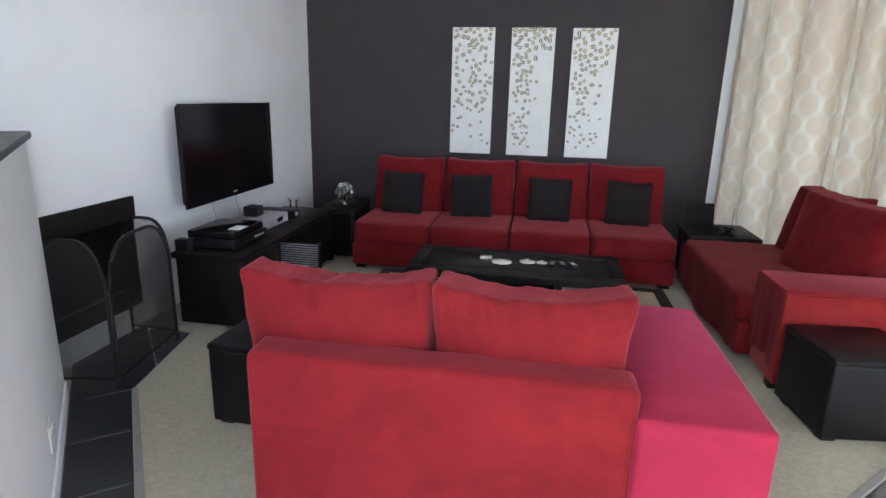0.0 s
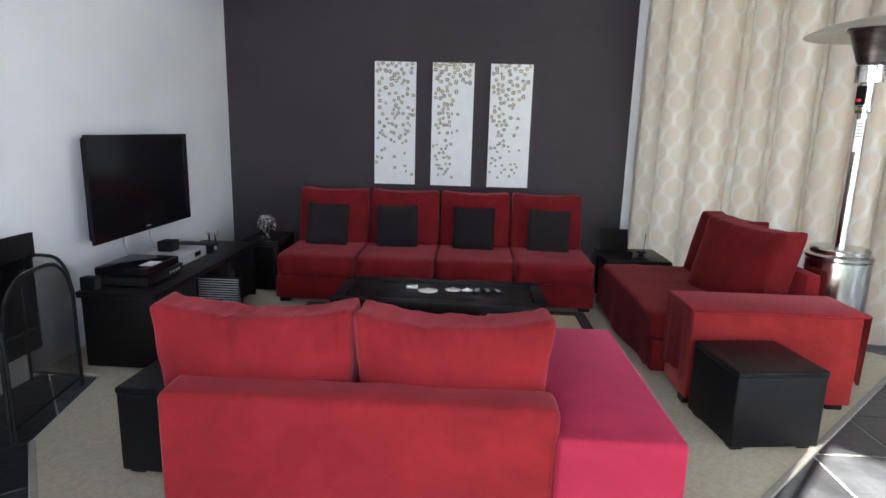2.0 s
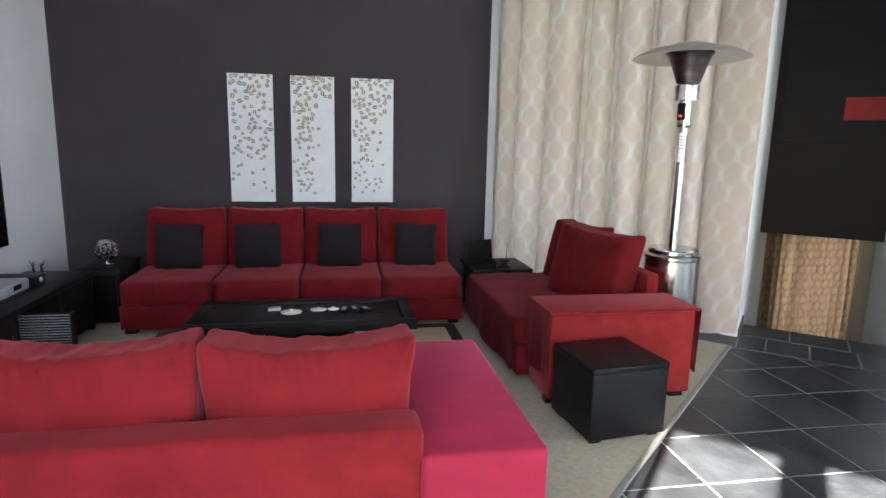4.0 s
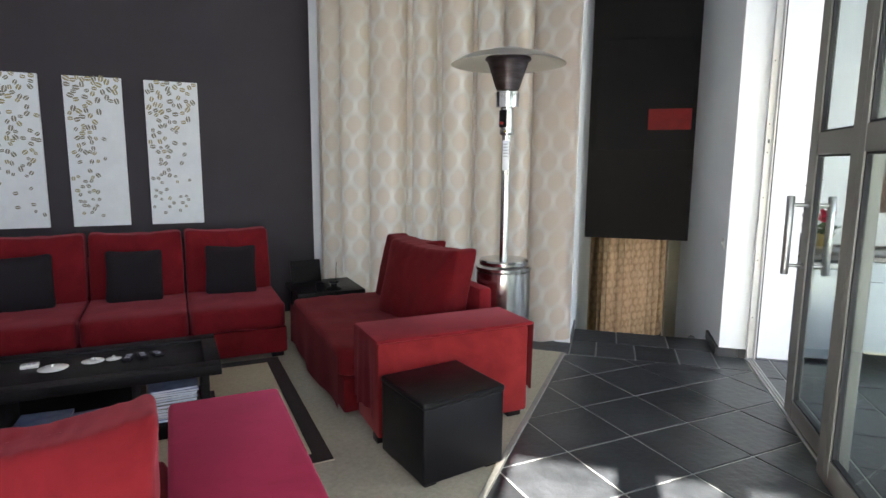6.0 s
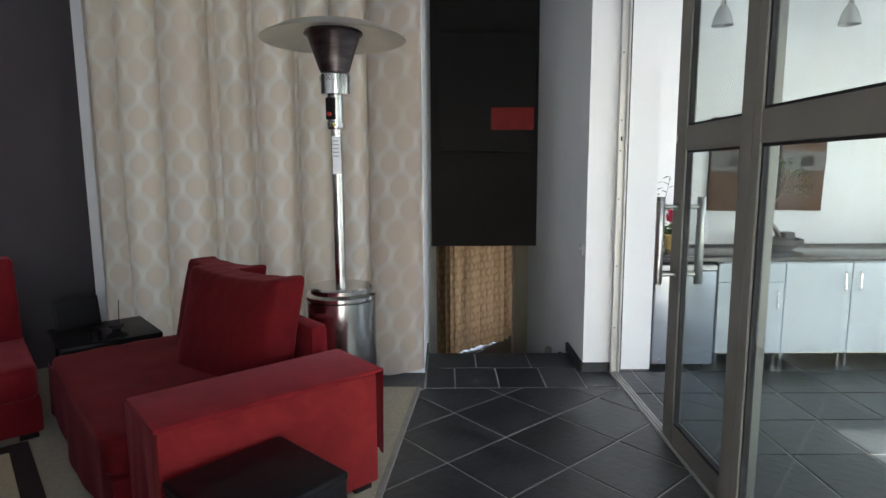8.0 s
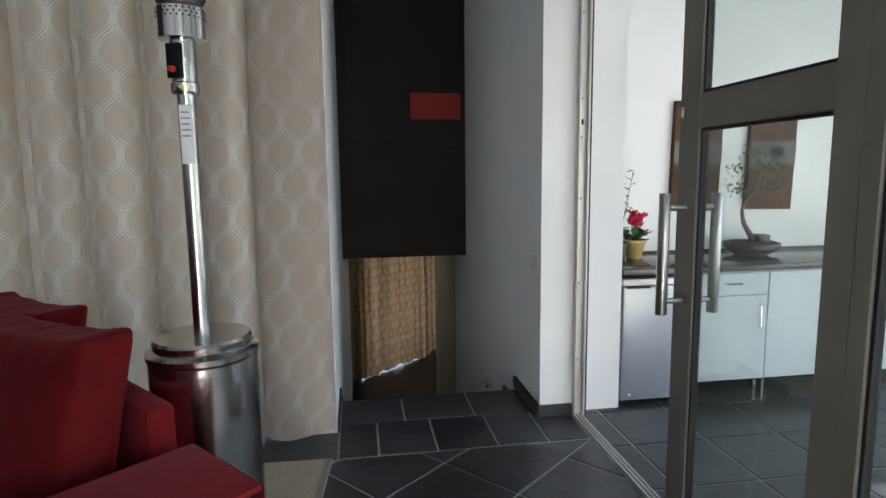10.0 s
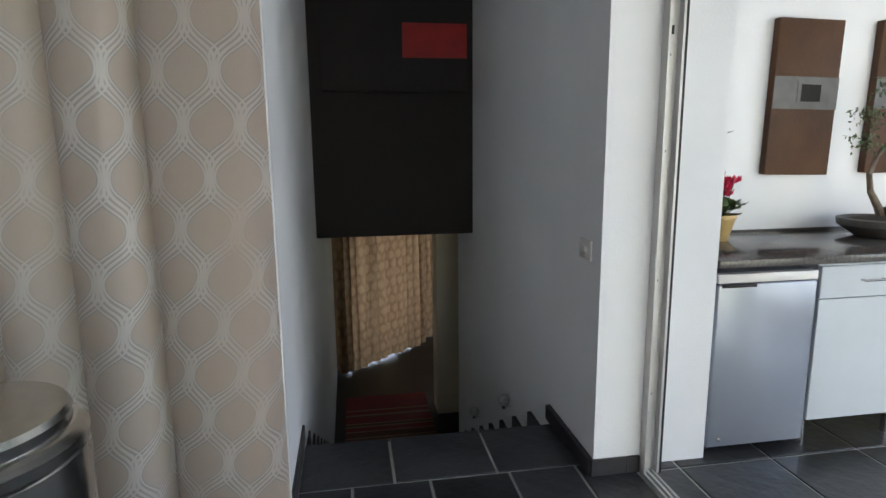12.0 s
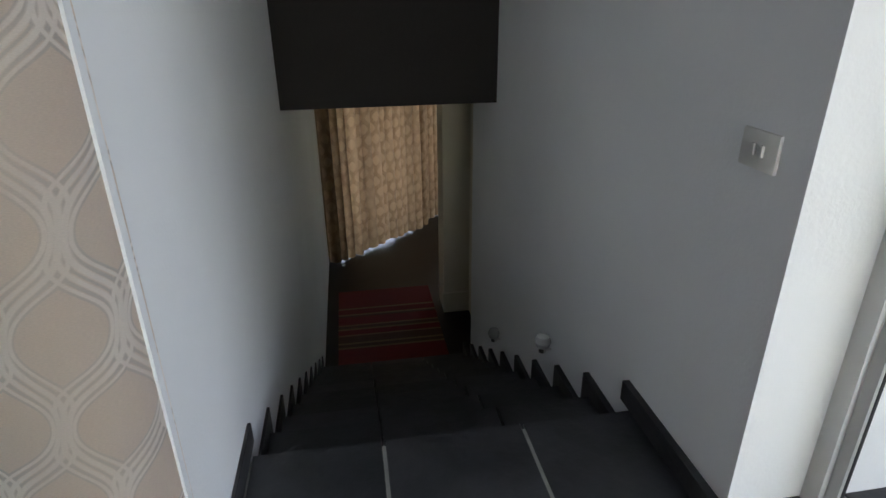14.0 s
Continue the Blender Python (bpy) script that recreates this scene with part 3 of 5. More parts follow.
# ---- floors ----
def clip(poly, a, b):
    """Keep the part of a polygon on the left of the line from a to b."""
    out = []
    side = lambda p: (b[0] - a[0]) * (p[1] - a[1]) - (b[1] - a[1]) * (p[0] - a[0])
    for i, p in enumerate(poly):
        q = poly[(i + 1) % len(poly)]
        sp, sq = side(p), side(q)
        if sp >= 0:
            out.append(p)
        if (sp > 0 > sq) or (sp < 0 < sq):
            t = sp / (sp - sq)
            out.append((p[0] + t * (q[0] - p[0]), p[1] + t * (q[1] - p[1])))
    return out


def area(poly):
    return 0.5 * abs(sum(p[0] * q[1] - q[0] * p[1] for p, q in zip(poly, poly[1:] + poly[:1])))


def to_skew(p):
    v = SKEW.inverted() @ Vector((p[0], p[1], 0))
    return (v.x, v.y)


CARPET_POLY = [(WEST, 3.56), (-2.29, 3.53), (-2.13, 2.70), (-1.0, 1.28), (-0.9, 0.95), (-0.06, 0.95), (1.495, 2.47), (3.565, 4.44), (1.95, 5.95), (1.95, NORTH), (WEST, NORTH)]

floor_bm = one_box(-4.2, 5.4, -1.25, NOSE - 0.01, -0.20, -0.006)
floor = structure("floor", floor_bm, GROUT, "black slate tiled floor with pale grey grout", "floor", SKEW)

bm = bmesh.new()
prism(bm, CARPET_POLY, -0.004, 0.012)
structure("floor_carpet", bm, CARPET, "beige looped carpet with a cut diagonal edge", "carpet")
strip_line = [(-0.06, 0.95), (1.495, 2.47), (3.565, 4.44)]
for a, b in zip(strip_line, strip_line[1:]):
    bm = bmesh.new()
    d = (Vector(b) - Vector(a)).normalized()
    nrm = Vector((d.y, -d.x))
    prism(bm, [tuple(Vector(a)), tuple(Vector(a) + 0.035 * nrm), tuple(Vector(b) + 0.035 * nrm), tuple(Vector(b))], -0.004, 0.016, 0.003)
    structure("trim_strip", bm, STRIP, "grey edging strip between carpet and slate", "floor trim")
bm = bmesh.new()
prism(bm, [(-2.13 - 0.03, 2.69), (-2.13, 2.70), (-1.0, 1.28), (-1.03, 1.25)], -0.004, 0.014, 0.002)
structure("trim_strip", bm, STRIP, "grey edging strip between carpet and hearth", "floor trim")


# ---- stairs ----
stairs = thing("stairs", SKEW @ pose(0, NOSE, LOW), "steep black slate stairs going down between white walls", "stairs", kind="structure")
for k in range(STEPS - 1):
    z = -(k + 1) * RISE - LOW
    bm = bmesh.new()
    box(bm, STAIR_L, STAIR_R, k * RUN, k * RUN + RUN, 0, z - 0.022)
    part("step", bm, SLATE_SKIRT, stairs, smooth=None)
    for a, b in ((STAIR_L, 0.232), (0.236, 0.686), (0.69, STAIR_R)):
        part("tread_tile", one_box(a + 0.001, b - 0.001, k * RUN + 0.0, k * RUN + RUN + 0.012, z - 0.022, z, bevel=0.004, segments=1), SLATE, stairs, smooth=None)
bm = one_box(STAIR_L, STAIR_R, -0.02, 0.0, -RISE - LOW, -0.024 - LOW)
part("riser", bm, SLATE_SKIRT, stairs, smooth=None)
# stepped slate skirting pieces on both walls
for side, x0, x1 in (("l", STAIR_L, STAIR_L + 0.011), ("r", STAIR_R - 0.026, STAIR_R)):
    for k in range(STEPS - 1):
        z = -(k + 1) * RISE - LOW
        part("skirting_tile", one_box(x0, x1, k * RUN + 0.075, k * RUN + RUN + 0.075, z - RISE * 0.98, z + 0.070, bevel=0.002, segments=1), SLATE_SKIRT, stairs, smooth=None)


def skirting(name, pieces, label):
    ob = thing(name, SKEW, label, "skirting", kind="structure")
    for p in pieces:
        part("skirting_tile", one_box(*p, bevel=0.002, segments=1), SLATE_SKIRT, ob, smooth=None)


skirting("baseboard_stair", [(STAIR_R - 0.026, STAIR_R, PIER, NOSE + 0.075, 0, 0.078), (STAIR_R - 0.012, 1.24, PIER - 0.012, PIER, 0, 0.078), (1.242, 1.305, PIER - 0.012, PIER, 0, 0.078),
                             (STAIR_L, STAIR_L + 0.012, 6.03, NOSE + 0.075, 0, 0.078)], "black slate skirting tiles at the head of the stairs")
skirting("baseboard_kitchen", [(1.65 + 0.45 * k, 2.095 + 0.45 * k, BACK - 0.015, BACK, 0, 0.14) for k in range(8)], "black slate skirting under the kitchenette units")


# ---- glass front with the sliding door ----
def framed_leaf(name, x_len, label, category, at, sides=(0.085, 0.14), top=3.28, low=0.16):
    """A glazed leaf in the skewed frame: runs along local y from 0 to x_len."""
    t = thing(name, at, label, category, kind="structure")
    a, b = sides
    part("stile", one_box(-0.024, 0.024, 0, a, 0.012, top, bevel=0.003, segments=1), ALU, t)
    part("stile", one_box(-0.024, 0.024, x_len - b, x_len, 0.012, top, bevel=0.003, segments=1), ALU, t)
    for z0, z1 in ((0.012, low), (1.73, 1.865), (top - 0.1, top)):
        part("rail", one_box(-0.022, 0.022, a, x_len - b, z0, z1, bevel=0.003, segments=1), ALU, t)
    for z0, z1 in ((low, 1.73), (1.865, top - 0.1)):
        bead = bmesh.new()
        for y0, y1, c0, c1 in ((a, a + 0.012, z0, z1), (x_len - b - 0.012, x_len - b, z0, z1), (a + 0.012, x_len - b - 0.012, z0, z0 + 0.012), (a + 0.012, x_len - b - 0.012, z1 - 0.012, z1)):
            box(bead, -0.014, 0.014, y0, y1, c0, c1)
        part("glazing_bead", bead, RUBBER, t, smooth=None)
        pane = part("pane", one_box(-0.004, 0.004, a + 0.004, x_len - b - 0.004, z0 + 0.004, z1 - 0.004), GLASS, t, "clear glass pane", smooth=None)
        pane.visible_shadow = False
    return t


leaf = framed_leaf("door_1", 0.965, "half-open glazed sliding door in a grey aluminium frame", "glass door", SKEW @ pose(LEAF_X, 3.95, 0), low=0.127)
for x in (-0.125, 0.108):
    bm = bmesh.new()
    tube(bm, [(x, 0.882, 0.965), (x, 0.882, 0.968), (x, 0.882, 1.469), (x, 0.882, 1.472)], [0.021, 0.023, 0.023, 0.021], 20)
    for z in (1.022, 1.415):
        tube(bm, [(x, 0.882, z), (math.copysign(0.022, x), 0.882, z)], 0.0125, 14)
        tube(bm, [(math.copysign(0.034, x), 0.882, z), (math.copysign(0.0245, x), 0.882, z)], 0.019, 18)
    part("door_handle", bm, SATIN_STEEL, leaf, "brushed steel bar handle")
bm = bmesh.new()
lathe(bm, [(0.012, 0), (0.014, 0.002), (0.014, 0.006), (0.008, 0.008)], seg=14)
part("lock", bm, CHROME, leaf, "small oval key lock", at=pose(-0.0245, 0.935, 1.80, 0, -90, 0) @ Matrix.Diagonal((1.7, 0.8, 1, 1)))
part("edge_seal", one_box(-0.012, 0.012, 0.965, 0.972, 0.02, 3.27), RUBBER, leaf, "black brush seal on the closing edge", smooth=None)

for i, (y0, y1) in enumerate(((2.50, 3.945), (0.98, 2.50), (-0.98, 0.98))):
    framed_leaf("window_%d" % (i + 4), y1 - y0, "fixed glazed panel in a grey aluminium frame", "glass panel", SKEW @ pose(PANEL_X, y0, 0), (0.06, 0.06))

bm = one_box(1.252, 1.300, 3.947, 4.05, 0.012, 3.28, bevel=0.003, segments=1)
structure("trim_post", bm, ALU, "grey aluminium post between the fixed panel and the sliding door", "door frame", SKEW)
bm = bmesh.new()
for x in (1.307, 1.331, 1.354):
    box(bm, x, x + 0.009, 2.5, 6.03, -0.004, 0.013)
box(bm, 1.316, 1.354, 2.5, 6.03, -0.005, 0.001, mi=1)
structure("door_track", bm, [ALU_LIGHT, ALU], "bare aluminium sliding door track in the floor", "door track", SKEW)
jamb = thing("door_frame_1", SKEW @ pose(1.345, 6.035, 0), "bare aluminium door jamb channel screwed to the wall", "door frame", kind="structure")
bm = bmesh.new()
box(bm, -0.038, -0.028, -0.045, 0.024, 0.012, 3.3)
box(bm, 0.020, 0.030, -0.045, 0.024, 0.012, 3.3)
box(bm, -0.028, 0.020, -0.012, 0.024, 0.012, 3.3)
part("channel", bm, ALU_LIGHT, jamb, smooth=None)
part("seal", one_box(0.031, 0.040, -0.046, 0.048, 0.012, 3.3), RUBBER, jamb, smooth=None)
for z in (0.37, 0.87, 1.40, 1.77, 2.0, 2.5):
    bm = bmesh.new()
    lathe(bm, [(0.006, 0), (0.006, 0.002), (0.003, 0.003)], seg=10)
    part("screw", bm, RUBBER, jamb, at=pose(-0.012, -0.0125, z, 90, 0, 0))
part("latch_slot", one_box(-0.014, 0.000, -0.0155, -0.0125, 1.845, 1.878), RUBBER, jamb, smooth=None)
bm = one_box(1.235, 1.384, -1.0, PIER, 3.28, 3.30)
structure("trim_head", bm, ALU, "aluminium head channel over the glazed front", "door frame", SKEW)


# ---- curtains ----
def curtain(name, widths, top, bottom, depth, material, seed, label, at, lift=0.02, shade_strip=0.0):
    """A cloth hung in rounded folds of the given widths along local x, with narrow valleys between them."""
    t = thing(name, at, label, "curtain")
    bm = bmesh.new()
    uv = bm.loops.layers.uv.new("UVMap")
    rng = random.Random(seed)
    nz = 30
    length = sum(widths)
    lean = [rng.uniform(-0.03, 0.03) for _ in range(len(widths) + 1)]
    back = [rng.uniform(0.0, 0.35) for _ in range(len(widths) + 1)]
    lean[0] = lean[-1] = 0.0
    grid = []
    for j in range(nz + 1):
        f = j / nz
        row, s, last = [], 0.0, None
        start = 0.0
        for n_fold, w in enumerate(widths):
            cols = max(16, int(w / 0.014))
            x0 = start + lean[n_fold] * (1 - f)
            x1 = start + w + lean[n_fold + 1] * (1 - f)
            bulge = min(depth, 0.8 * w) if w < 0.4 else 0.43 * depth
            for i in range(cols + (n_fold == len(widths) - 1)):
                g = i / cols
                valley = (back[n_fold] * (1 - g) + back[n_fold + 1] * g) * depth
                hump = max(0.0, math.sin(math.pi * g)) ** 0.66
                y = 0.45 * depth + 0.3 * valley * (1 - hump) - bulge * hump * (0.85 + 0.15 * (1 - f))
                y += 0.05 * bulge * math.sin(7 * g + 2.2 * f + n_fold) * hump + 0.03 * bulge * math.sin(9 * f + 3 * n_fold + 4 * g)
                x = x0 + (x1 - x0) * (g - 0.13 * math.sin(2 * math.pi * g))
                ph = x * 7.0
                z = bottom + (top - bottom) * f + lift * (math.sin(0.8 * ph + seed) + 0.6 * math.sin(2.1 * ph) - 0.2) * (1 - f) ** 6
                p = Vector((x, y, z))
                if last is not None:
                    s += (Vector((p.x, p.y, 0)) - Vector((last.x, last.y, 0))).length
                last = p
                row.append((bm.verts.new(p), s))
            start += w
        grid.append(row)
    for j in range(nz):
        for i in range(len(grid[0]) - 1):
            q = (grid[j][i], grid[j][i + 1], grid[j + 1][i + 1], grid[j + 1][i])
            face = bm.faces.new([v for v, _ in q])
            for loop, (v, s) in zip(face.loops, q):
                loop[uv].uv = (s, v.co.z)
    bmesh.ops.solidify(bm, geom=bm.faces[:], thickness=0.004)
    part("cloth", bm, material, t, smooth=75)
    # unseen strips added behind the valleys to block backlight into dark stripes
    if shade_strip:
        start = 0.0
        for w in widths:
            wide = shade_strip * rng.uniform(0.5, 1.5)
            part("shade_strip", one_box(start - wide / 2, start + wide / 2, 0.50 * depth, 0.50 * depth + 0.012, bottom + 0.05, top), material, t, "hidden cloth strip that blocks the backlight behind a fold", smooth=None)
            start += w
    bm = tube(bmesh.new(), [(-0.05, 0, top + 0.01), (length + 0.05, 0, top + 0.01)], 0.014, 10)
    part("rail", bm, ALU, t)
    return t


p0, p1 = Vector((-2.93, 6.24)), Vector((-0.20, 5.92))
turn = math.degrees(math.atan2(p1.y - p0.y, p1.x - p0.x))
LONG_FOLDS = (0.09, 0.25, 0.35, 0.36, 0.08, 0.23, 0.08, 0.29, 0.07, 0.25, 0.27, 0.425)
curtain("curtain", LONG_FOLDS, 3.9, 0.035, 0.30, CURTAIN, 4, "floor-length beige curtain with a shiny ogee lattice pattern", SKEW @ pose(p0.x, p0.y, 0, 0, 0, turn))
rng = random.Random(9)
curtain("curtain", [0.10 + 0.07 * rng.random() for _ in range(14)], 0.6, LOW + 0.02, 0.20, CURTAIN_LOW, 9, "backlit tan curtain with a lattice pattern, hem off the floor", pose(7.72, 8.98, 0), 0.012, 0.055)
curtain("curtain", [0.10 + 0.07 * rng.random() for _ in range(7)], 0.6, LOW + 0.02, 0.20, CURTAIN_LOW, 3, "second backlit tan lattice curtain in the lower room", pose(9.50, 9.12, 0), 0.012, 0.055)


# ---- sofas ----
def sofa_module(at):
    """One armless seat of the long sofa, back to the wall; local x across, y towards the wall."""
    t = thing("sofa_module", at, "armless red suede sofa seat in a row along the dark wall", "sofa", "long sofa along the wall")
    part("base", one_box(-0.376, 0.376, -0.075, 1.12, 0.055, 0.275, bevel=0.018), SUEDE, t)
    bm = cushion(0.752, 0.98, 0.21, 0.12, 3, 14, 0.009)
    part("seat_cushion", bm, SUEDE, t, at=pose(0, 0.39, 0.375), smooth=60)
    part("backrest", one_box(-0.368, 0.368, 0.93, 1.13, 0.275, 0.80, bevel=0.03), SUEDE, t)
    bm = cushion(0.745, 0.24, 0.60, 0.45, 7, 16, 0.010, dip=0.02, lean=0.22, ears=0.012)
    part("back_cushion", bm, SUEDE, t, at=pose(0, 0.84, 0.735), smooth=60)
    for x in (-0.30, 0.30):
        for y in (0.0, 1.0):
            part("foot", one_box(x - 0.05, x + 0.05, y - 0.04, y + 0.04, 0.012, 0.056, bevel=0.004), BLACK_WOOD, t)
    return t


m0 = sofa_module(pose(-1.325, 5.36, 0))
for k in range(1, 4):
    copy_thing(m0, pose(-1.325 + 0.763 * k, 5.36 + 0.008 * k, 0))


def scatter_pillow(at, seed):
    t = thing("scatter_pillow", at, "square dark plum scatter pillow leaning on the red sofa", "pillow", "pillows on the long sofa")
    part("cover", cushion(0.44, 0.13, 0.44, 1.3, seed, 14, 0.006, dip=0.012, ears=0.012), PILLOW, t, smooth=60)


for k, (x, tilt) in enumerate(((-1.345, 1.5), (-0.615, -2.0), (0.185, 1.0), (0.965, 2.5))):
    scatter_pillow(pose(x, 5.93 + 0.012 * k, 0.685, -13, tilt, 0), 20 + k)

# the sofa that turns its back to the walker
sofa = thing("sofa", pose(-0.215, 1.79, 0), "red suede two-seat sofa seen from behind, with a wide flat arm", "sofa")
bm = one_box(-0.715, 0.672, 0.0, 0.18, 0.05, 0.780, bevel=0.032, segments=4)
bmesh.ops.subdivide_edges(bm, edges=[e for e in bm.edges if e.calc_length() > 0.5], cuts=24, use_grid_fill=True)
for v in bm.verts:
    v.co.z += 0.006 * noise.noise(v.co * 5.0)
    v.co.y += 0.008 * noise.noise(v.co * 3.0 + Vector((5, 0, 0)))
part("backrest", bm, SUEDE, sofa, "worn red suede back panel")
part("base", one_box(-0.74, 0.662, 0.20, 1.10, 0.055, 0.28, bevel=0.018), SUEDE, sofa)
for x, s in ((-0.38, 1), (0.315, 2)):
    part("seat_cushion", cushion(0.69, 0.86, 0.22, 0.12, s, 12, 0.006), SUEDE, sofa, at=pose(x, 0.66, 0.385), smooth=60)
for x, s, w, rz, h in ((-0.435, 11, 0.73, 1.0, 0.60), (0.298, 12, 0.70, -1.0, 0.58)):
    bm = cushion(w, 0.25, h, 0.6, s, 60, 0.013, dip=0.030, lean=-0.10, ears=0.034, gather=0.030, taper=0.045)
    part("back_cushion", bm, SUEDE, sofa, at=pose(x, 0.29, 0.735, 0, 0, rz), smooth=60)
arm = part("arm", one_box(0.672, 1.092, 0.0, 1.125, 0.05, 0.66, bevel=0.02), SUEDE, sofa)
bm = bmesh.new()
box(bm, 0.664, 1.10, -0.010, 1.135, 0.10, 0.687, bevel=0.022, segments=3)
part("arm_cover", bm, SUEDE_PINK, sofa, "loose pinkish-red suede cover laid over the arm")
for x in (-0.58, 1.0):
    for y in (0.08, 1.02):
        part("foot", one_box(x - 0.05, x + 0.05, y - 0.04, y + 0.04, 0.012, 0.055, bevel=0.004), BLACK_WOOD, sofa)

# the two-seat sofa with its arm towards the slate floor
love = thing("sofa", pose(1.50, 3.46, 0), "red suede two-seat sofa with one broad arm and loose back cushions", "sofa")
# base and cushions face away from the light; their darker red paints that shade
part("base", one_box(-0.06, 0.98, 0.43, 2.02, 0.055, 0.285, bevel=0.018), SUEDE_SHADED, love)
part("seat_cushion", cushion(1.02, 1.59, 0.20, 0.06, 5, 24, 0.009), SUEDE_SHADED, love, "long seat cushion under a loose cover", at=pose(0.42, 1.225, 0.385), smooth=60)
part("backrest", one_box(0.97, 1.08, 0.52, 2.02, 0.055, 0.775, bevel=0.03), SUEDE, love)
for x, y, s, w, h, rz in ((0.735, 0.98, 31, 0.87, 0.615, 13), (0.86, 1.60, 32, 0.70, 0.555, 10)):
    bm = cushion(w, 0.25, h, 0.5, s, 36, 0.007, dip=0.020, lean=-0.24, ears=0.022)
    part("back_cushion", bm, SUEDE_SHADED, love, at=pose(x, y, 0.74, 0, 0, 90 + rz), smooth=60)
# arm painted brighter than its cover for the sun bouncing off the floor
part("arm", one_box(0.03, 1.06, 0.012, 0.42, 0.05, 0.63, bevel=0.02), SUEDE_LIT, love, "red suede arm, bounced sunlight painted in as lighter orange-red")
bm = bmesh.new()
box(bm, 0.018, 1.085, 0.0, 0.43, 0.63, 0.654, bevel=0.010)
part("arm_cover", bm, SUEDE, love, "loose red suede cover over the arm")


def flap(a, b, normal, top, drop, seed, w=16):
    """A hanging edge of cloth between two plan points, with a wavy lower edge."""
    bm = bmesh.new()
    a, b, nn = Vector((*a, 0)), Vector((*b, 0)), Vector((*normal, 0))
    cols = []
    for i in range(w + 1):
        f = i / w
        col = []
        for j in range(7):
            g = j / 6
            wob = 0.012 * g * math.sin(f * 9 + seed) + 0.006 * g * math.sin(f * 23 + seed * 2)
            p = a.lerp(b, f) + nn * (0.006 + wob + 0.006 * g)
            p.z = top - g * (drop + 0.014 * math.sin(f * 7 + seed) + 0.006 * math.sin(f * 19))
            col.append(bm.verts.new(p))
        cols.append(col)
    for c0, c1 in zip(cols, cols[1:]):
        for j in range(6):
            bm.faces.new((c0[j], c1[j], c1[j + 1], c0[j + 1]))
    bmesh.ops.solidify(bm, geom=bm.faces[:], thickness=0.005)
    return bm


part("cover_flap", flap((0.018, 0.005), (0.018, 0.43), (-1, 0), 0.645, 0.46, 2), SUEDE, love, "hanging cover flap with a wavy hem", smooth=60)
part("cover_flap", flap((1.085, 0.005), (1.085, 0.43), (1, 0), 0.645, 0.46, 5), SUEDE, love, "hanging cover flap with a wavy hem", smooth=60)
part("seat_skirt", flap((-0.088, 0.44), (-0.088, 2.02), (-1, 0), 0.44, 0.36, 4, 40), SUEDE_SHADED, love, "loose cover hanging down the seat front", smooth=60)
part("cover_flap", flap((0.66, 0.0), (0.66, 0.3), (-1, 0), 0.68, 0.35, 3), SUEDE, sofa, "hanging cover flap", smooth=60)
for x in (0.08, 0.98):
    for y in (0.08, 1.92):
        part("foot", one_box(x - 0.05, x + 0.05, y - 0.04, y + 0.04, 0.012, 0.056, bevel=0.004), BLACK_WOOD, love)


# ---- ottomans ----
def ottoman(at, size, label):
    w, d, h = size
    t = thing("ottoman", at, label, "ottoman", "black cube ottomans")
    part("body", one_box(0, w, 0, d, 0.035, h - 0.03, bevel=0.014, segments=3), LEATHER, t)
    bm = one_box(-0.004, w + 0.004, -0.004, d + 0.004, h - 0.036, h, bevel=0.013, segments=3)
    part("lid", bm, LEATHER, t, "padded black lid")
    for x in (0.06, w - 0.06):
        for y in (0.06, d - 0.06):
            part("foot", one_box(x - 0.035, x + 0.035, y - 0.03, y + 0.03, 0.012, 0.036), BLACK_WOOD, t)


ottoman(pose(1.581, 2.922, 0, 0, 0, 7.3), (0.508, 0.47, 0.477), "black faux-leather cube ottoman in front of the sofa arm")
ottoman(pose(-1.50, 2.445, 0, 0, 0, -3), (0.55, 0.55, 0.465), "black faux-leather cube ottoman beside the red sofa")

# ---- rug under the coffee table ----
rug = thing("rug", pose(-0.07, 4.37, 0.012), "cream rug with a dark brown band border", "rug")
part("field", one_box(-1.325, 1.325, -0.955, 0.935, 0, 0.008, bevel=0.003, segments=1), RUG_CREAM, rug)
for x0, x1, y0, y1 in ((-1.32, 1.32, 0.83, 0.93), (-1.32, 1.32, -0.95, -0.85), (-1.32, -1.22, -0.85, 0.83), (1.22, 1.32, -0.85, 0.83)):
    part("band", one_box(x0, x1, y0, y1, 0.008, 0.012), RUG_DARK, rug, "dark brown woven band", smooth=None)
for x0, x1, y0, y1 in ((0.62, 0.78, -0.30, 0.36), (-0.78, -0.62, -0.30, 0.36)):
    part("band", one_box(x0, x1, y0, y1, 0.008, 0.012), RUG_DARK, rug, "dark brown woven block", smooth=None)

# ---- coffee table ----
table = thing("coffee_table", pose(-0.065, 4.32, 0.02), "low black-stained wooden coffee table with an open shelf", "coffee table")
part("top_panel", one_box(-0.70, 0.70, -0.24, 0.24, 0.405, 0.432, bevel=0.003), BLACK_WOOD, table)
for x0, x1, y0, y1 in ((-0.79, 0.79, -0.35, -0.242), (-0.79, 0.79, 0.242, 0.35), (-0.79, -0.702, -0.242, 0.242), (0.702, 0.79, -0.242, 0.242)):
    part("top_frame", one_box(x0, x1, y0, y1, 0.385, 0.445, bevel=0.005), BLACK_WOOD, table)
part("shelf", one_box(-0.70, 0.70, -0.30, 0.30, 0.07, 0.10, bevel=0.004), BLACK_WOOD, table)
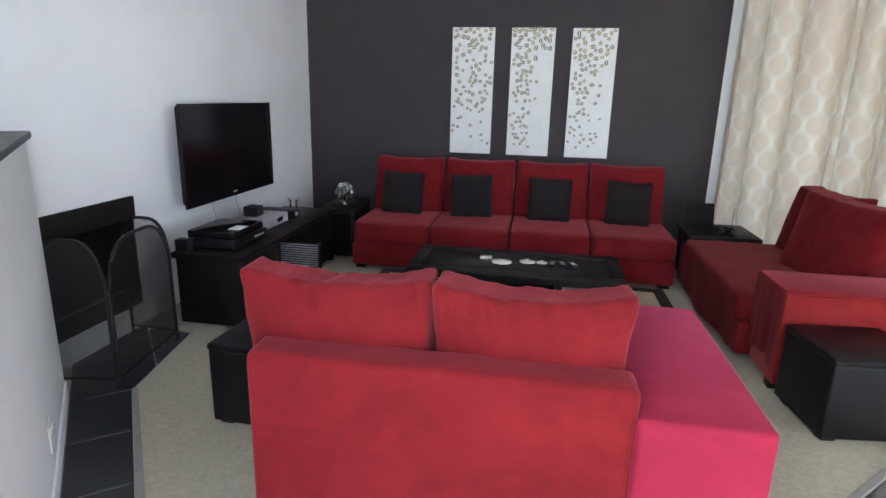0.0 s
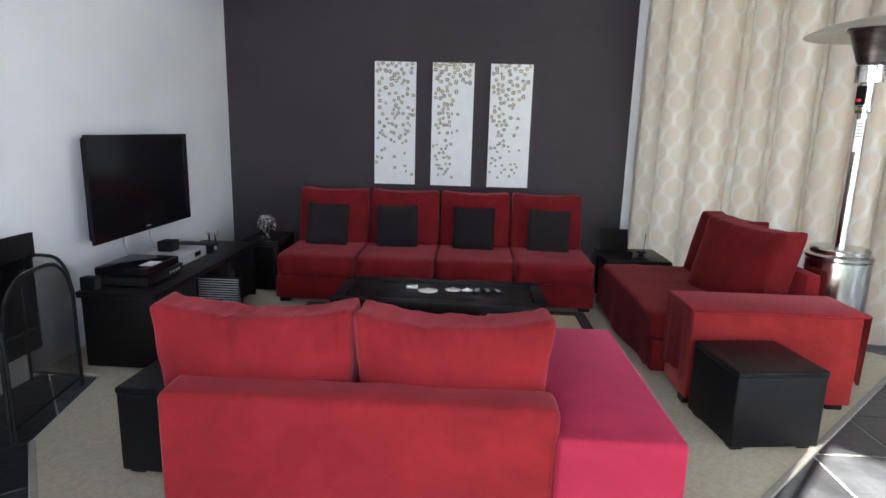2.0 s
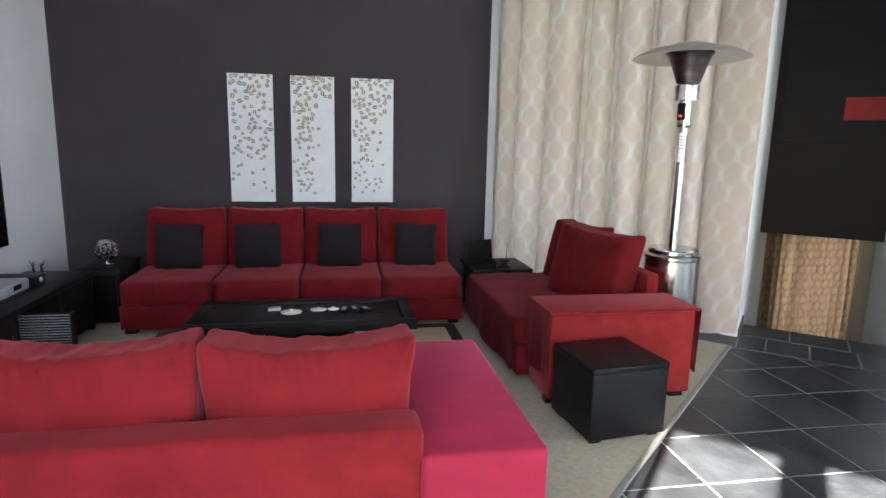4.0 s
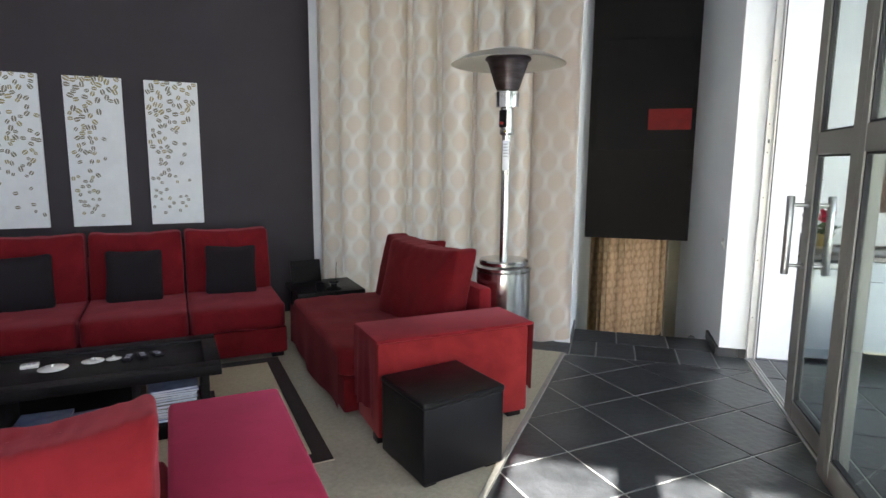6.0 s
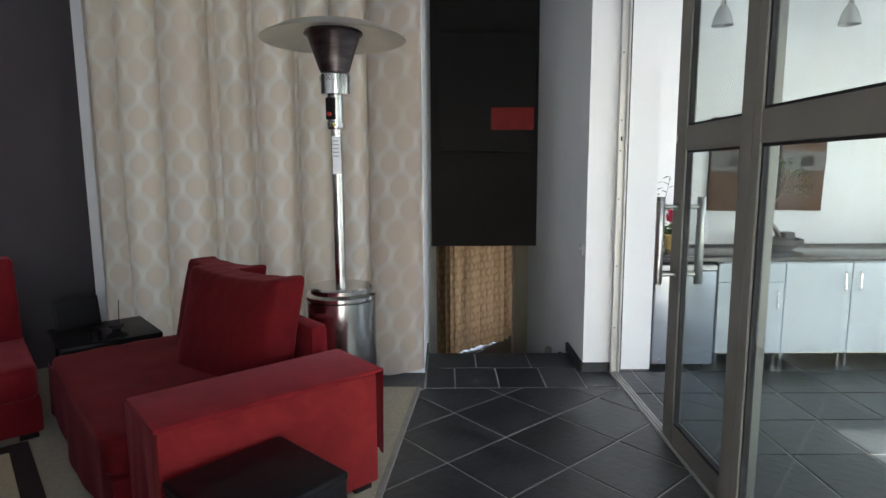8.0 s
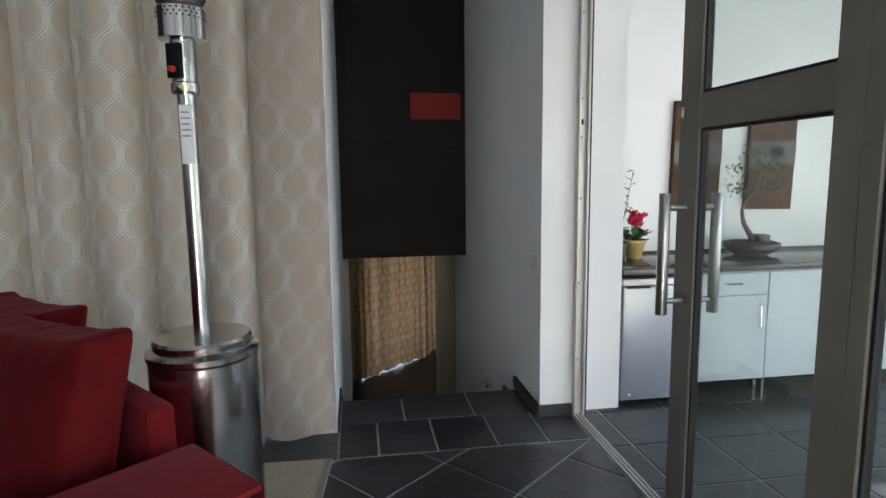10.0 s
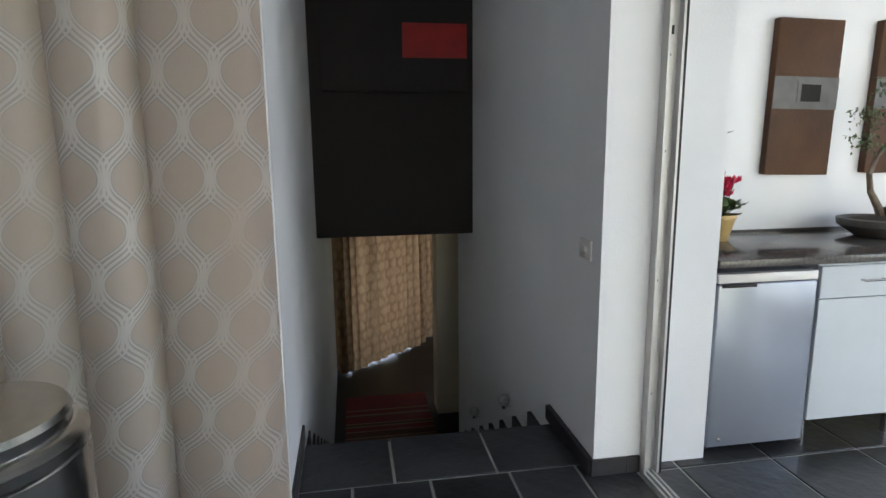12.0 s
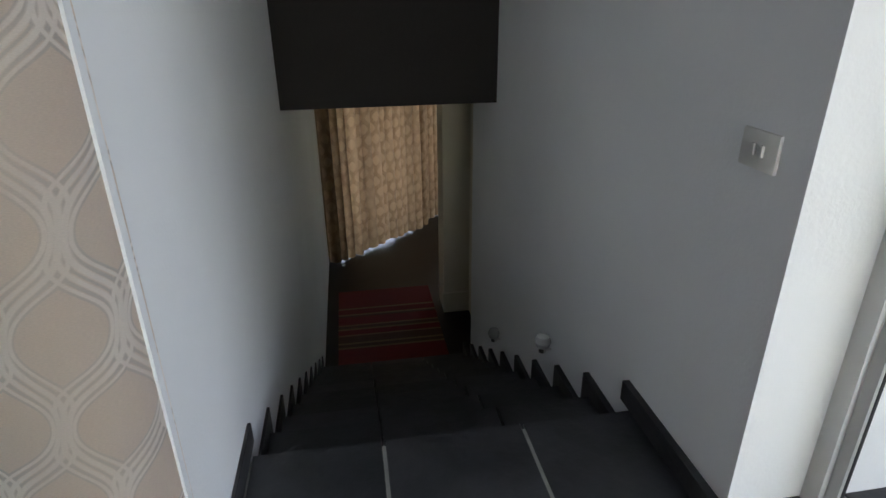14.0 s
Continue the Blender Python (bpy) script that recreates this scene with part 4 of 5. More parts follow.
for x in (-0.70, -0.33, 0.33, 0.70):
    part("upright", one_box(x - 0.02, x + 0.02, -0.31, 0.31, 0.10, 0.385, bevel=0.003), BLACK_WOOD, table)
part("back_panel", one_box(-0.31, 0.31, 0.10, 0.12, 0.10, 0.385), BLACK_WOOD, table)
part("plinth", one_box(-0.66, 0.66, -0.26, 0.26, 0.0, 0.07), BLACK_WOOD, table)


def magazines(x, y, n, seed, at_z):
    rng = random.Random(seed)
    z = at_z
    for k in range(n):
        h = rng.uniform(0.008, 0.016)
        t = thing("magazine", pose(x + rng.uniform(-0.01, 0.01), y + rng.uniform(-0.012, 0.012), z, 0, 0, rng.uniform(-5, 5)), "glossy magazine in a stack under the coffee table", "magazine", "magazines under the table")
        part("page_block", one_box(-0.13, 0.13, -0.095, 0.095, 0.001, h - 0.001), PAPER, t, smooth=None)
        for z0, z1 in ((0, 0.001), (h - 0.001, h)):
            part("cover", one_box(-0.132, 0.132, -0.097, 0.097, z0, z1), rng.choice((PAPER_BLUE, PAPER_BLUE, PAPER_MIX)), t, smooth=None)
        z += h


magazines(0.455, 4.16, 17, 1, 0.12)
magazines(-0.05, 4.18, 5, 2, 0.12)
magazines(-0.22, 4.20, 7, 3, 0.12)
t = thing("magazine", pose(-0.42, 4.085, 0.122, 9, -5, 24), "open black and white magazine lying on the table shelf", "magazine", "magazines under the table")
part("page_block", one_box(-0.14, 0.14, -0.10, 0.10, 0.012, 0.03, bevel=0.003), PAPER, t)
for k, (x0, x1, y0, y1) in enumerate(((-0.12, 0.0, -0.08, 0.07), (0.02, 0.12, -0.02, 0.08), (0.02, 0.12, -0.085, -0.04), (-0.12, 0.12, 0.078, 0.092))):
    part("picture", one_box(x0, x1, y0, y1, 0.0302, 0.031), (PAPER_MIX, LABEL_TEXT)[k % 2], t, smooth=None)


def dish(x, y, r):
    t = thing("dish", pose(x, y, 0.453), "small white ceramic dish with a knob, on the coffee table", "dish", "dishes on the table")
    bm = bmesh.new()
    lathe(bm, [(r * 0.45, 0), (r * 0.95, 0.007), (r, 0.011), (r * 0.94, 0.013), (r * 0.5, 0.018), (r * 0.16, 0.021)], seg=28)
    part("bowl", bm, PORCELAIN, t)
    part("knob", lathe(bmesh.new(), [(0.006, 0.020), (0.010, 0.024), (0.009, 0.029), (0.003, 0.032)], seg=14), PORCELAIN, t)


for x, y, r in ((-0.17, 4.31, 0.078), (0.025, 4.36, 0.062), (0.135, 4.36, 0.045)):
    dish(x, y, r)


def remote(x, y, rz, w, l):
    t = thing("remote_control", pose(x, y, 0.453, 0, 0, rz), "small black remote control lying on the coffee table", "remote control", "remotes on the table")
    part("body", one_box(-w / 2, w / 2, -l / 2, l / 2, 0, 0.018, bevel=0.005), BLACK_PLASTIC, t)
    for k in range(3):
        part("button", one_box(-w * 0.3, w * 0.3, -l * 0.3 + k * l * 0.22, -l * 0.3 + k * l * 0.22 + 0.012, 0.018, 0.0205), SILVER_PLASTIC, t, smooth=None)


remote(0.215, 4.35, -8, 0.055, 0.14)
remote(0.29, 4.36, 12, 0.05, 0.13)
remote(0.37, 4.36, 20, 0.055, 0.11)
t = thing("card_box", pose(-0.30, 4.41, 0.453, 0, 0, 3), "small cream printed box on the coffee table", "box")
part("carton", one_box(-0.045, 0.045, -0.03, 0.03, 0, 0.02, bevel=0.002), PORCELAIN, t)
for k in range(3):
    part("print", one_box(-0.033 + k * 0.024, -0.018 + k * 0.024, -0.015, 0.015, 0.02, 0.0206), LABEL_TEXT, t, smooth=None)

# ---- pictures with the scattered beans ----
def bean_picture(x0, width, z0, z1, seed):
    t = thing("canvas_picture", pose(x0 + width / 2, NORTH - 0.002, z0), "tall narrow white canvas printed with falling golden coffee beans", "picture", "three bean canvases")
    h = z1 - z0
    part("canvas", one_box(-width / 2, width / 2, -0.034, 0, 0, h, bevel=0.002, segments=1), CANVAS, t)
    rng = random.Random(seed)
    gold, grey = bmesh.new(), bmesh.new()
    placed = []
    columns = [rng.uniform(-0.38, 0.38) * width for _ in range(3)]
    tries = 0
    while len(placed) < 92 and tries < 4000:
        tries += 1
        f = rng.random() ** 2.3
        near = rng.choice(columns)
        x = rng.uniform(-0.46, 0.46) * width if f < 0.16 else near + rng.gauss(0, 0.10 * width)
        if abs(x) > 0.45 * width:
            continue
        z = h * (0.99 - 0.93 * f)
        r = rng.uniform(0.023, 0.034) * (1 - 0.35 * f)
        if any((x - a) ** 2 + (z - b) ** 2 < (0.75 * (r + c)) ** 2 for a, b, c in placed):
            continue
        placed.append((x, z, r))
        ang = rng.uniform(0, math.pi)
        bm = gold if rng.random() < 0.6 - 0.5 * f else grey
        for half in (1, -1):
            ring = []
            for k in range(9):
                th = math.pi * k / 8
                px, pz = r * 0.95 * math.cos(th), half * (0.12 * r + 0.58 * r * math.sin(th))
                ring.append((x + px * math.cos(ang) - pz * math.sin(ang), z + px * math.sin(ang) + pz * math.cos(ang)))
            front = [bm.verts.new((a, -0.0365, b)) for a, b in ring]
            back = [bm.verts.new((a, -0.0341, b)) for a, b in ring]
            bm.faces.new(front)
            for k in range(9):
                bm.faces.new((front[k], front[(k + 1) % 9], back[(k + 1) % 9], back[k]))
    for bm, m in ((gold, BEAN), (grey, BEAN_GREY)):
        tagged(part("bean_print", bm, m, t, "printed coffee beans", smooth=None), kind="stuff")


for k, x in enumerate((-1.0, -0.337, 0.325)):
    bean_picture(x, 0.475, 1.042, 2.43, 40 + k)

# ---- wall television, bench and its things ----
tv = thing("television", pose(WEST, 4.66, 1.19), "large black flat-screen television on the white wall", "television")
part("wall_mount", one_box(0.0, 0.125, -0.25, 0.25, -0.2, 0.2), BLACK_PLASTIC, tv)
part("housing", one_box(0.125, 0.17, -0.68, 0.70, -0.37, 0.375, bevel=0.015), BLACK_PLASTIC, tv)
bm = bmesh.new()
for y0, y1, z0, z1 in ((-0.71, 0.735, 0.345, 0.392), (-0.71, 0.735, -0.392, -0.315), (-0.71, -0.67, -0.315, 0.345), (0.69, 0.735, -0.315, 0.345)):
    box(bm, 0.17, 0.19, y0, y1, z0, z1)
part("bezel", bm, GLOSS_BLACK, tv, smooth=None)
part("screen", one_box(0.17, 0.181, -0.67, 0.69, -0.315, 0.345), GLOSS_BLACK, tv, "glossy dark screen", smooth=None)
part("logo", one_box(0.190, 0.1912, -0.03, 0.03, -0.36, -0.35), SILVER_PLASTIC, tv, "small plain maker's mark", smooth=None)
for y, x in ((-0.10, 0.03), (0.28, 0.035)):
    bm = tube(bmesh.new(), [(x, y, -0.385), (x - 0.012, y + 0.01, -0.5), (x + 0.01, y + 0.03, -0.62)], 0.005, 8)
    part("cable", bm, SILVER_PLASTIC, tv)

bench = thing("tv_bench", pose(-2.48, 3.60, 0.012), "long low black wooden television bench with open bays", "tv bench")
part("top", one_box(0, 0.55, 0, 1.87, 0.505, 0.548, bevel=0.004), BLACK_WOOD, bench)
for y in (0.01, 0.63, 1.24, 1.82):
    part("side_panel", one_box(0.03, 0.52, y, y + 0.04, 0.02, 0.505, bevel=0.003), BLACK_WOOD, bench)
part("bottom_board", one_box(0.03, 0.50, 0.05, 1.82, 0.05, 0.08), BLACK_WOOD, bench)
part("back_board", one_box(0.03, 0.045, 0.05, 1.82, 0.08, 0.505), BLACK_WOOD, bench)
door = part("door", one_box(0.502, 0.52, 0.052, 0.628, 0.085, 0.50, bevel=0.002), BLACK_WOOD, bench)
part("handle", one_box(0.521, 0.532, 0.56, 0.575, 0.25, 0.38, bevel=0.002), STEEL, door)
door = part("door", one_box(0.502, 0.52, 1.282, 1.818, 0.085, 0.50, bevel=0.002), BLACK_WOOD, bench)
part("handle", one_box(0.521, 0.532, 1.31, 1.325, 0.25, 0.38, bevel=0.002), STEEL, door)

t = thing("turntable", pose(-2.44, 3.73, 0.561) @ Matrix.Diagonal((0.84, 1, 1, 1)), "black record player with a smoked lid on the bench", "record player")
part("plinth", one_box(0, 0.46, 0, 0.50, 0.012, 0.075, bevel=0.008), BLACK_PLASTIC, t)
part("lid", one_box(0.01, 0.45, 0.01, 0.46, 0.077, 0.135, bevel=0.012), GLOSS_BLACK, t, "closed glossy lid")
part("label", one_box(0.33, 0.44, 0.10, 0.24, 0.1352, 0.137), SCREEN_LABEL, t, "white paper label on the lid", smooth=None)
for y in (0.30, 0.34, 0.38, 0.42):
    part("button", one_box(0.46, 0.466, y, y + 0.016, 0.035, 0.05), SILVER_PLASTIC, t, smooth=None)
for x in (0.05, 0.41):
    for y in (0.05, 0.45):
        part("foot", lathe(bmesh.new(), [(0.022, 0), (0.02, 0.012)], x, y, 14), RUBBER, t)
t = thing("set_top_box", pose(-2.46, 4.36, 0.561), "silver set-top box with a dark display", "set-top box")
part("case", one_box(0, 0.32, 0, 0.46, 0, 0.085, bevel=0.012), SILVER_PLASTIC, t)
part("display", one_box(0.32, 0.324, 0.24, 0.34, 0.03, 0.066), GLOSS_BLACK, t, smooth=None)
t = thing("small_speaker", pose(-2.40, 4.50, 0.646), "small black speaker standing on the silver box", "speaker")
part("cabinet", one_box(0, 0.12, 0, 0.13, 0, 0.085, bevel=0.006), BLACK_PLASTIC, t)
part("grille", one_box(0.12, 0.124, 0.01, 0.12, 0.008, 0.078), RUBBER, t, smooth=None)
t = thing("media_player", pose(-2.46, 4.86, 0.561), "black media player box on the bench", "media player")
part("case", one_box(0, 0.34, 0, 0.16, 0, 0.075, bevel=0.006), BLACK_PLASTIC, t)
part("dial", lathe(bmesh.new(), [(0.02, 0), (0.018, 0.012)], seg=18), SILVER_PLASTIC, t, at=pose(0.34, 0.08, 0.04, 0, 90, 0))
t = thing("small_speaker", pose(-2.46, 3.625, 0.561), "small black cube speaker at the end of the bench", "speaker")
part("cabinet", one_box(0, 0.1, 0, 0.075, 0, 0.09, bevel=0.006), BLACK_PLASTIC, t)
part("grille", one_box(0.1, 0.103, 0.008, 0.067, 0.008, 0.082), RUBBER, t, smooth=None)

t = thing("glass_figurine", pose(-2.28, 5.24, 0.561), "pair of small clear figurines on a dark base", "figurine")
bm = lathe(bmesh.new(), [(0.055, 0), (0.06, 0.006), (0.05, 0.014)], seg=22)
lathe(bm, [(0.006, 0.014), (0.010, 0.05), (0.007, 0.085), (0.014, 0.10), (0.004, 0.125)], -0.028, 0.0, 12)
lathe(bm, [(0.006, 0.014), (0.010, 0.05), (0.007, 0.08), (0.014, 0.095), (0.004, 0.12)], 0.028, 0.01, 12)
tube(bm, [(-0.028, 0, 0.085), (-0.05, 0.0, 0.115), (-0.048, 0, 0.135)], 0.004, 8)
tube(bm, [(0.028, 0.01, 0.08), (0.05, 0.01, 0.11), (0.054, 0.01, 0.135)], 0.004, 8)
part("figure", bm, CRYSTAL_DARK, t)

side = thing("side_cabinet", pose(-2.15, 5.62, 0.012), "small black wooden cabinet next to the sofa", "cabinet")
part("carcass", one_box(0, 0.36, 0, 0.55, 0.02, 0.50, bevel=0.004), BLACK_WOOD, side)
part("top", one_box(-0.01, 0.37, -0.01, 0.56, 0.502, 0.53, bevel=0.004), BLACK_WOOD, side)
part("front_panel", one_box(0.03, 0.33, -0.012, -0.001, 0.06, 0.47), BLACK_WOOD, side)
t = thing("magazine", pose(-1.765, 5.70, 0.012, 0, 7, 0), "white magazine leaning against the small cabinet", "magazine")
part("page_block", one_box(0.0, 0.014, 0, 0.22, 0.02, 0.32), PAPER, t, smooth=None)
part("cover", one_box(0.0142, 0.0155, -0.002, 0.222, 0.018, 0.322), PAPER_MIX, t, smooth=None)

t = thing("metal_sculpture", pose(-1.95, 5.80, 0.543), "openwork silver globe ornament on a small stand", "ornament")
bm = lathe(bmesh.new(), [(0.05, 0), (0.05, 0.01), (0.015, 0.02), (0.012, 0.05)], seg=20)
part("stand", bm, CRYSTAL_DARK, t)
bm = bmesh.new()
rng = random.Random(8)
for k in range(13):
    axis = Euler((rng.uniform(0, 3.1), rng.uniform(0, 3.1), rng.uniform(0, 3.1))).to_matrix()
    tilt = rng.uniform(-0.5, 0.5)
    rr = 0.095 * math.sqrt(1 - tilt * tilt)
    tube(bm, [axis @ Vector((rr * math.cos(a), rr * math.sin(a), 0.095 * tilt)) + Vector((0, 0, 0.14)) for a in [2 * math.pi * i / 20 for i in range(20)]], 0.006, 6, closed=True)
part("globe", bm, CRYSTAL_DARK, t)

# striped rack standing in front of the bench
t = thing("slatted_rack", pose(-2.075, 4.40, 0.012, 0, 0, 0), "upright black rack with thin silver slats", "rack")
for k in range(22):
    part("slat", one_box(0.012, 0.388, -0.008, 0.008, 0.03 + 0.0198 * k, 0.0355 + 0.0198 * k, bevel=0.001, segments=1), SILVER_PLASTIC, t, "thin silver slat", smooth=None)
for x in (0.0, 0.389):
    part("post", one_box(x, x + 0.011, -0.03, 0.03, 0, 0.47), BLACK_PLASTIC, t, smooth=None)
part("back", one_box(0.012, 0.388, 0.010, 0.016, 0.02, 0.465), BLACK_PLASTIC, t, smooth=None)

# ---- fireplace ----
fire = thing("fireplace", pose(WEST, 2.76, 0.17), "black steel fireplace insert in the white wall", "fireplace")
bm = bmesh.new()
box(bm, -0.24, -0.22, 0.0, 0.83, 0.0, 0.78)
box(bm, -0.22, 0.0, 0.0, 0.012, 0.0, 0.78)
box(bm, -0.22, 0.0, 0.818, 0.83, 0.0, 0.78)
box(bm, -0.22, 0.0, 0.012, 0.818, 0.0, 0.012)
part("firebox", bm, MESH_BLACK, fire, smooth=None)
part("hood", one_box(-0.22, 0.018, -0.006, 0.836, 0.63, 0.786, bevel=0.004), MESH_BLACK, fire, "black steel hood plate")
part("front_plate", one_box(-0.03, 0.012, 0.02, 0.81, 0.005, 0.14), MESH_BLACK, fire)

screen = thing("fire_screen", pose(-2.28, 2.75, 0.0), "three-leaf black wire mesh fire screen with arched tops", "fire screen")


def screen_leaf(a, b, h, rise):
    a, b = Vector((*a, 0)), Vector((*b, 0))
    d = b - a
    w = d.length
    d.normalize()
    path = [a + Vector((0, 0, 0.0))]
    n = 14
    for i in range(n + 1):
        f = i / n
        z = h + rise * (1 - abs(2 * f - 1) ** 3.6)
        path.append(a + d * w * f + Vector((0, 0, z - (0.0 if 0 < i < n else 0.05))))
    path.append(b.copy())
    t = part("leaf_frame", tube(bmesh.new(), path, 0.011, 8), MESH_BLACK, screen)
    bm = tube(bmesh.new(), [a + Vector((0, 0, 0.06)), b + Vector((0, 0, 0.06))], 0.007, 8)
    part("lower_bar", bm, MESH_BLACK, screen)
    bm = bmesh.new()
    uv = bm.loops.layers.uv.new("UVMap")
    cols = []
    for i in range(n + 1):
        f = i / n
        z = h + rise * (1 - abs(2 * f - 1) ** 3.6) - (0.0 if 0 < i < n else 0.05)
        p = a + d * w * f
        cols.append((bm.verts.new((p.x, p.y, 0.06)), bm.verts.new((p.x, p.y, z)), f * w, z))
    for c0, c1 in zip(cols, cols[1:]):
        face = bm.faces.new((c0[0], c1[0], c1[1], c0[1]))
        for loop, c in zip(face.loops, ((c0[2], 0.06), (c1[2], 0.06), (c1[2], c1[3]), (c0[2], c0[3]))):
            loop[uv].uv = c
    part("mesh", bm, WIRE_MESH, t, "fine woven wire mesh", smooth=None)


screen_leaf((-0.33, -0.13), (0.035, -0.065), 0.68, 0.20)
screen_leaf((0.04, -0.045), (-0.055, 0.63), 0.66, 0.20)
screen_leaf((-0.065, 0.645), (-0.42, 0.665), 0.68, 0.17)

# socket low on the half-height wall
t = thing("wall_socket", low_wall @ pose(0.86, 0.0, 0.24), "white double wall socket low on the half-height wall", "socket")
part("plate", one_box(-0.06, 0.06, 0.0005, 0.009, -0.06, 0.06, bevel=0.003), SWITCH_WHITE, t)
for x in (-0.025, 0.025):
    part("switch", one_box(x - 0.012, x + 0.012, 0.009, 0.013, 0.015, 0.04), SWITCH_WHITE, t)

# ---- corner side table ----
t = thing("side_table", pose(1.48, 5.50, 0.012), "square black wooden corner table between the sofas", "side table")
part("top", one_box(0, 0.62, 0, 0.62, 0.445, 0.485, bevel=0.004), BLACK_WOOD, t)
for x in (0.03, 0.54):
    for y in (0.03, 0.54):
        part("leg", one_box(x, x + 0.05, y, y + 0.05, 0, 0.445), BLACK_WOOD, t)
for x0, x1, y0, y1 in ((0.08, 0.54, 0.045, 0.063), (0.08, 0.54, 0.557, 0.575), (0.045, 0.063, 0.08, 0.54), (0.557, 0.575, 0.08, 0.54)):
    part("side_panel", one_box(x0, x1, y0, y1, 0.03, 0.445), BLACK_WOOD, t, smooth=None)
t = thing("photo_frame", pose(1.52, 6.0, 0.497, -12, 0, 8), "dark photo frame leaning on the corner table", "photo frame")
part("frame", one_box(0, 0.30, 0, 0.018, 0, 0.22, bevel=0.003), BLACK_WOOD, t)
part("picture", one_box(0.022, 0.278, -0.002, -0.0003, 0.022, 0.198), BLACK_WOOD, t, "dark glass", smooth=None)
t = thing("cup", pose(1.69, 5.56, 0.497), "small black cup on the corner table", "cup")
part("body", lathe(bmesh.new(), [(0.032, 0), (0.038, 0.004), (0.042, 0.075), (0.038, 0.075), (0.034, 0.01)], seg=22), BLACK_PLASTIC, t)
t = thing("radio", pose(1.83, 5.62, 0.497), "small dark gadget with a thin aerial", "radio")
part("base", lathe(bmesh.new(), [(0.075, 0), (0.075, 0.01), (0.03, 0.03), (0.028, 0.05), (0.05, 0.065), (0.045, 0.08)], seg=22), BLACK_PLASTIC, t)
part("aerial", tube(bmesh.new(), [(0.02, 0, 0.078), (0.028, 0, 0.25)], 0.003, 6), BLACK_PLASTIC, t)

# ---- patio heater ----
heater = thing("patio_heater", pose(2.796, 4.196, 0.012), "stainless steel mushroom patio heater behind the sofa", "patio heater")
part("base", lathe(bmesh.new(), [(0.200, 0), (0.208, 0.02), (0.205, 0.05), (0.20, 0.06)], seg=40), STEEL, heater)
part("tank_housing", lathe(bmesh.new(), [(0.208, 0.06), (0.208, 0.838), (0.199, 0.848)], seg=48), STEEL, heater)
part("housing_rim", lathe(bmesh.new(), [(0.199, 0.848), (0.214, 0.851), (0.215, 0.872), (0.199, 0.884), (0.187, 0.890)], seg=48), STEEL, heater)
part("lid", lathe(bmesh.new(), [(0.187, 0.890), (0.189, 0.914), (0.181, 0.926), (0.05, 0.936), (0.046, 0.936)], seg=48), STEEL, heater)
part("pole", lathe(bmesh.new(), [(0.033, 0.936), (0.033, 1.86)], seg=28), STEEL, heater, "polished pole")
part("pole_label", one_box(-0.024, 0.024, -0.0345, -0.030, 1.60, 1.82, bevel=0.001), SCREEN_LABEL, heater, "printed instruction label", at=pose(0, 0, 0, 0, 0, -35))
for k in range(5):
    part("print_line", one_box(-0.018, 0.012 + 0.003 * (k % 2), -0.0352, -0.0346, 1.79 - 0.022 * k, 1.796 - 0.022 * k), LABEL_TEXT, heater, at=pose(0, 0, 0, 0, 0, -35), smooth=None)
part("control_box", lathe(bmesh.new(), [(0.047, 1.86), (0.052, 1.87), (0.052, 1.90), (0.046, 1.905), (0.046, 2.055)], seg=28), STEEL, heater)
part("control_panel", one_box(-0.03, 0.03, -0.062, -0.044, 1.915, 2.04, bevel=0.004), BLACK_PLASTIC, heater, at=pose(0, 0, 0, 0, 0, -62))
part("knob", lathe(bmesh.new(), [(0.011, 0), (0.011, 0.02), (0.007, 0.024)], seg=16), RED_KNOB, heater, "red control knob", at=pose(0, 0, 0, 0, 0, -62) @ pose(0, -0.062, 1.945, 90, 0, 0))
part("sticker", lathe(bmesh.new(), [(0.009, 0), (0.009, 0.001)], seg=14), YELLOW, heater, "round yellow sticker", at=pose(0, 0, 0, 0, 0, -40) @ pose(0, -0.0525, 1.885, 90, 0, 0))
bm = lathe(bmesh.new(), [(0.060, 2.055), (0.086, 2.06), (0.086, 2.17), (0.075, 2.185)], seg=36)
part("burner", bm, CHROME, heater, "perforated chrome burner housing")
bm = bmesh.new()
for k in range(26):
    for j in range(3):
        a = 2 * math.pi * (k + 0.5 * (j % 2)) / 26
        c = Vector((0.0865 * math.cos(a), 0.0865 * math.sin(a), 2.135 + 0.013 * j))
        o = Vector((math.cos(a), math.sin(a), 0))
        s_, u_ = Vector((-math.sin(a), math.cos(a), 0)) * 0.003, Vector((0, 0, 0.003))
        front = [bm.verts.new(c + o * 0.0006 + p) for p in (-s_ - u_, s_ - u_, s_ + u_, -s_ + u_)]
        back = [bm.verts.new(c - o * 0.002 + p) for p in (-s_ - u_, s_ - u_, s_ + u_, -s_ + u_)]
        bm.faces.new(front)
        for i in range(4):
            bm.faces.new((front[i], back[i], back[(i + 1) % 4], front[(i + 1) % 4]))
tagged(part("vent_hole", bm, RUBBER, heater, smooth=None), kind="stuff")
bm = lathe(bmesh.new(), [(0.078, 2.185), (0.088, 2.20), (0.150, 2.385), (0.170, 2.40), (0.165, 2.415)], seg=40)
part("flame_screen", bm, BURNT_STEEL, heater, "heat-blued steel flame cone")
for k in range(3):
    a = 2 * math.pi * k / 3 + 0.4
    part("dome_post", tube(bmesh.new(), [(0.12 * math.cos(a), 0.12 * math.sin(a), 2.41), (0.12 * math.cos(a), 0.12 * math.sin(a), 2.452)], 0.006, 8), CHROME, heater)
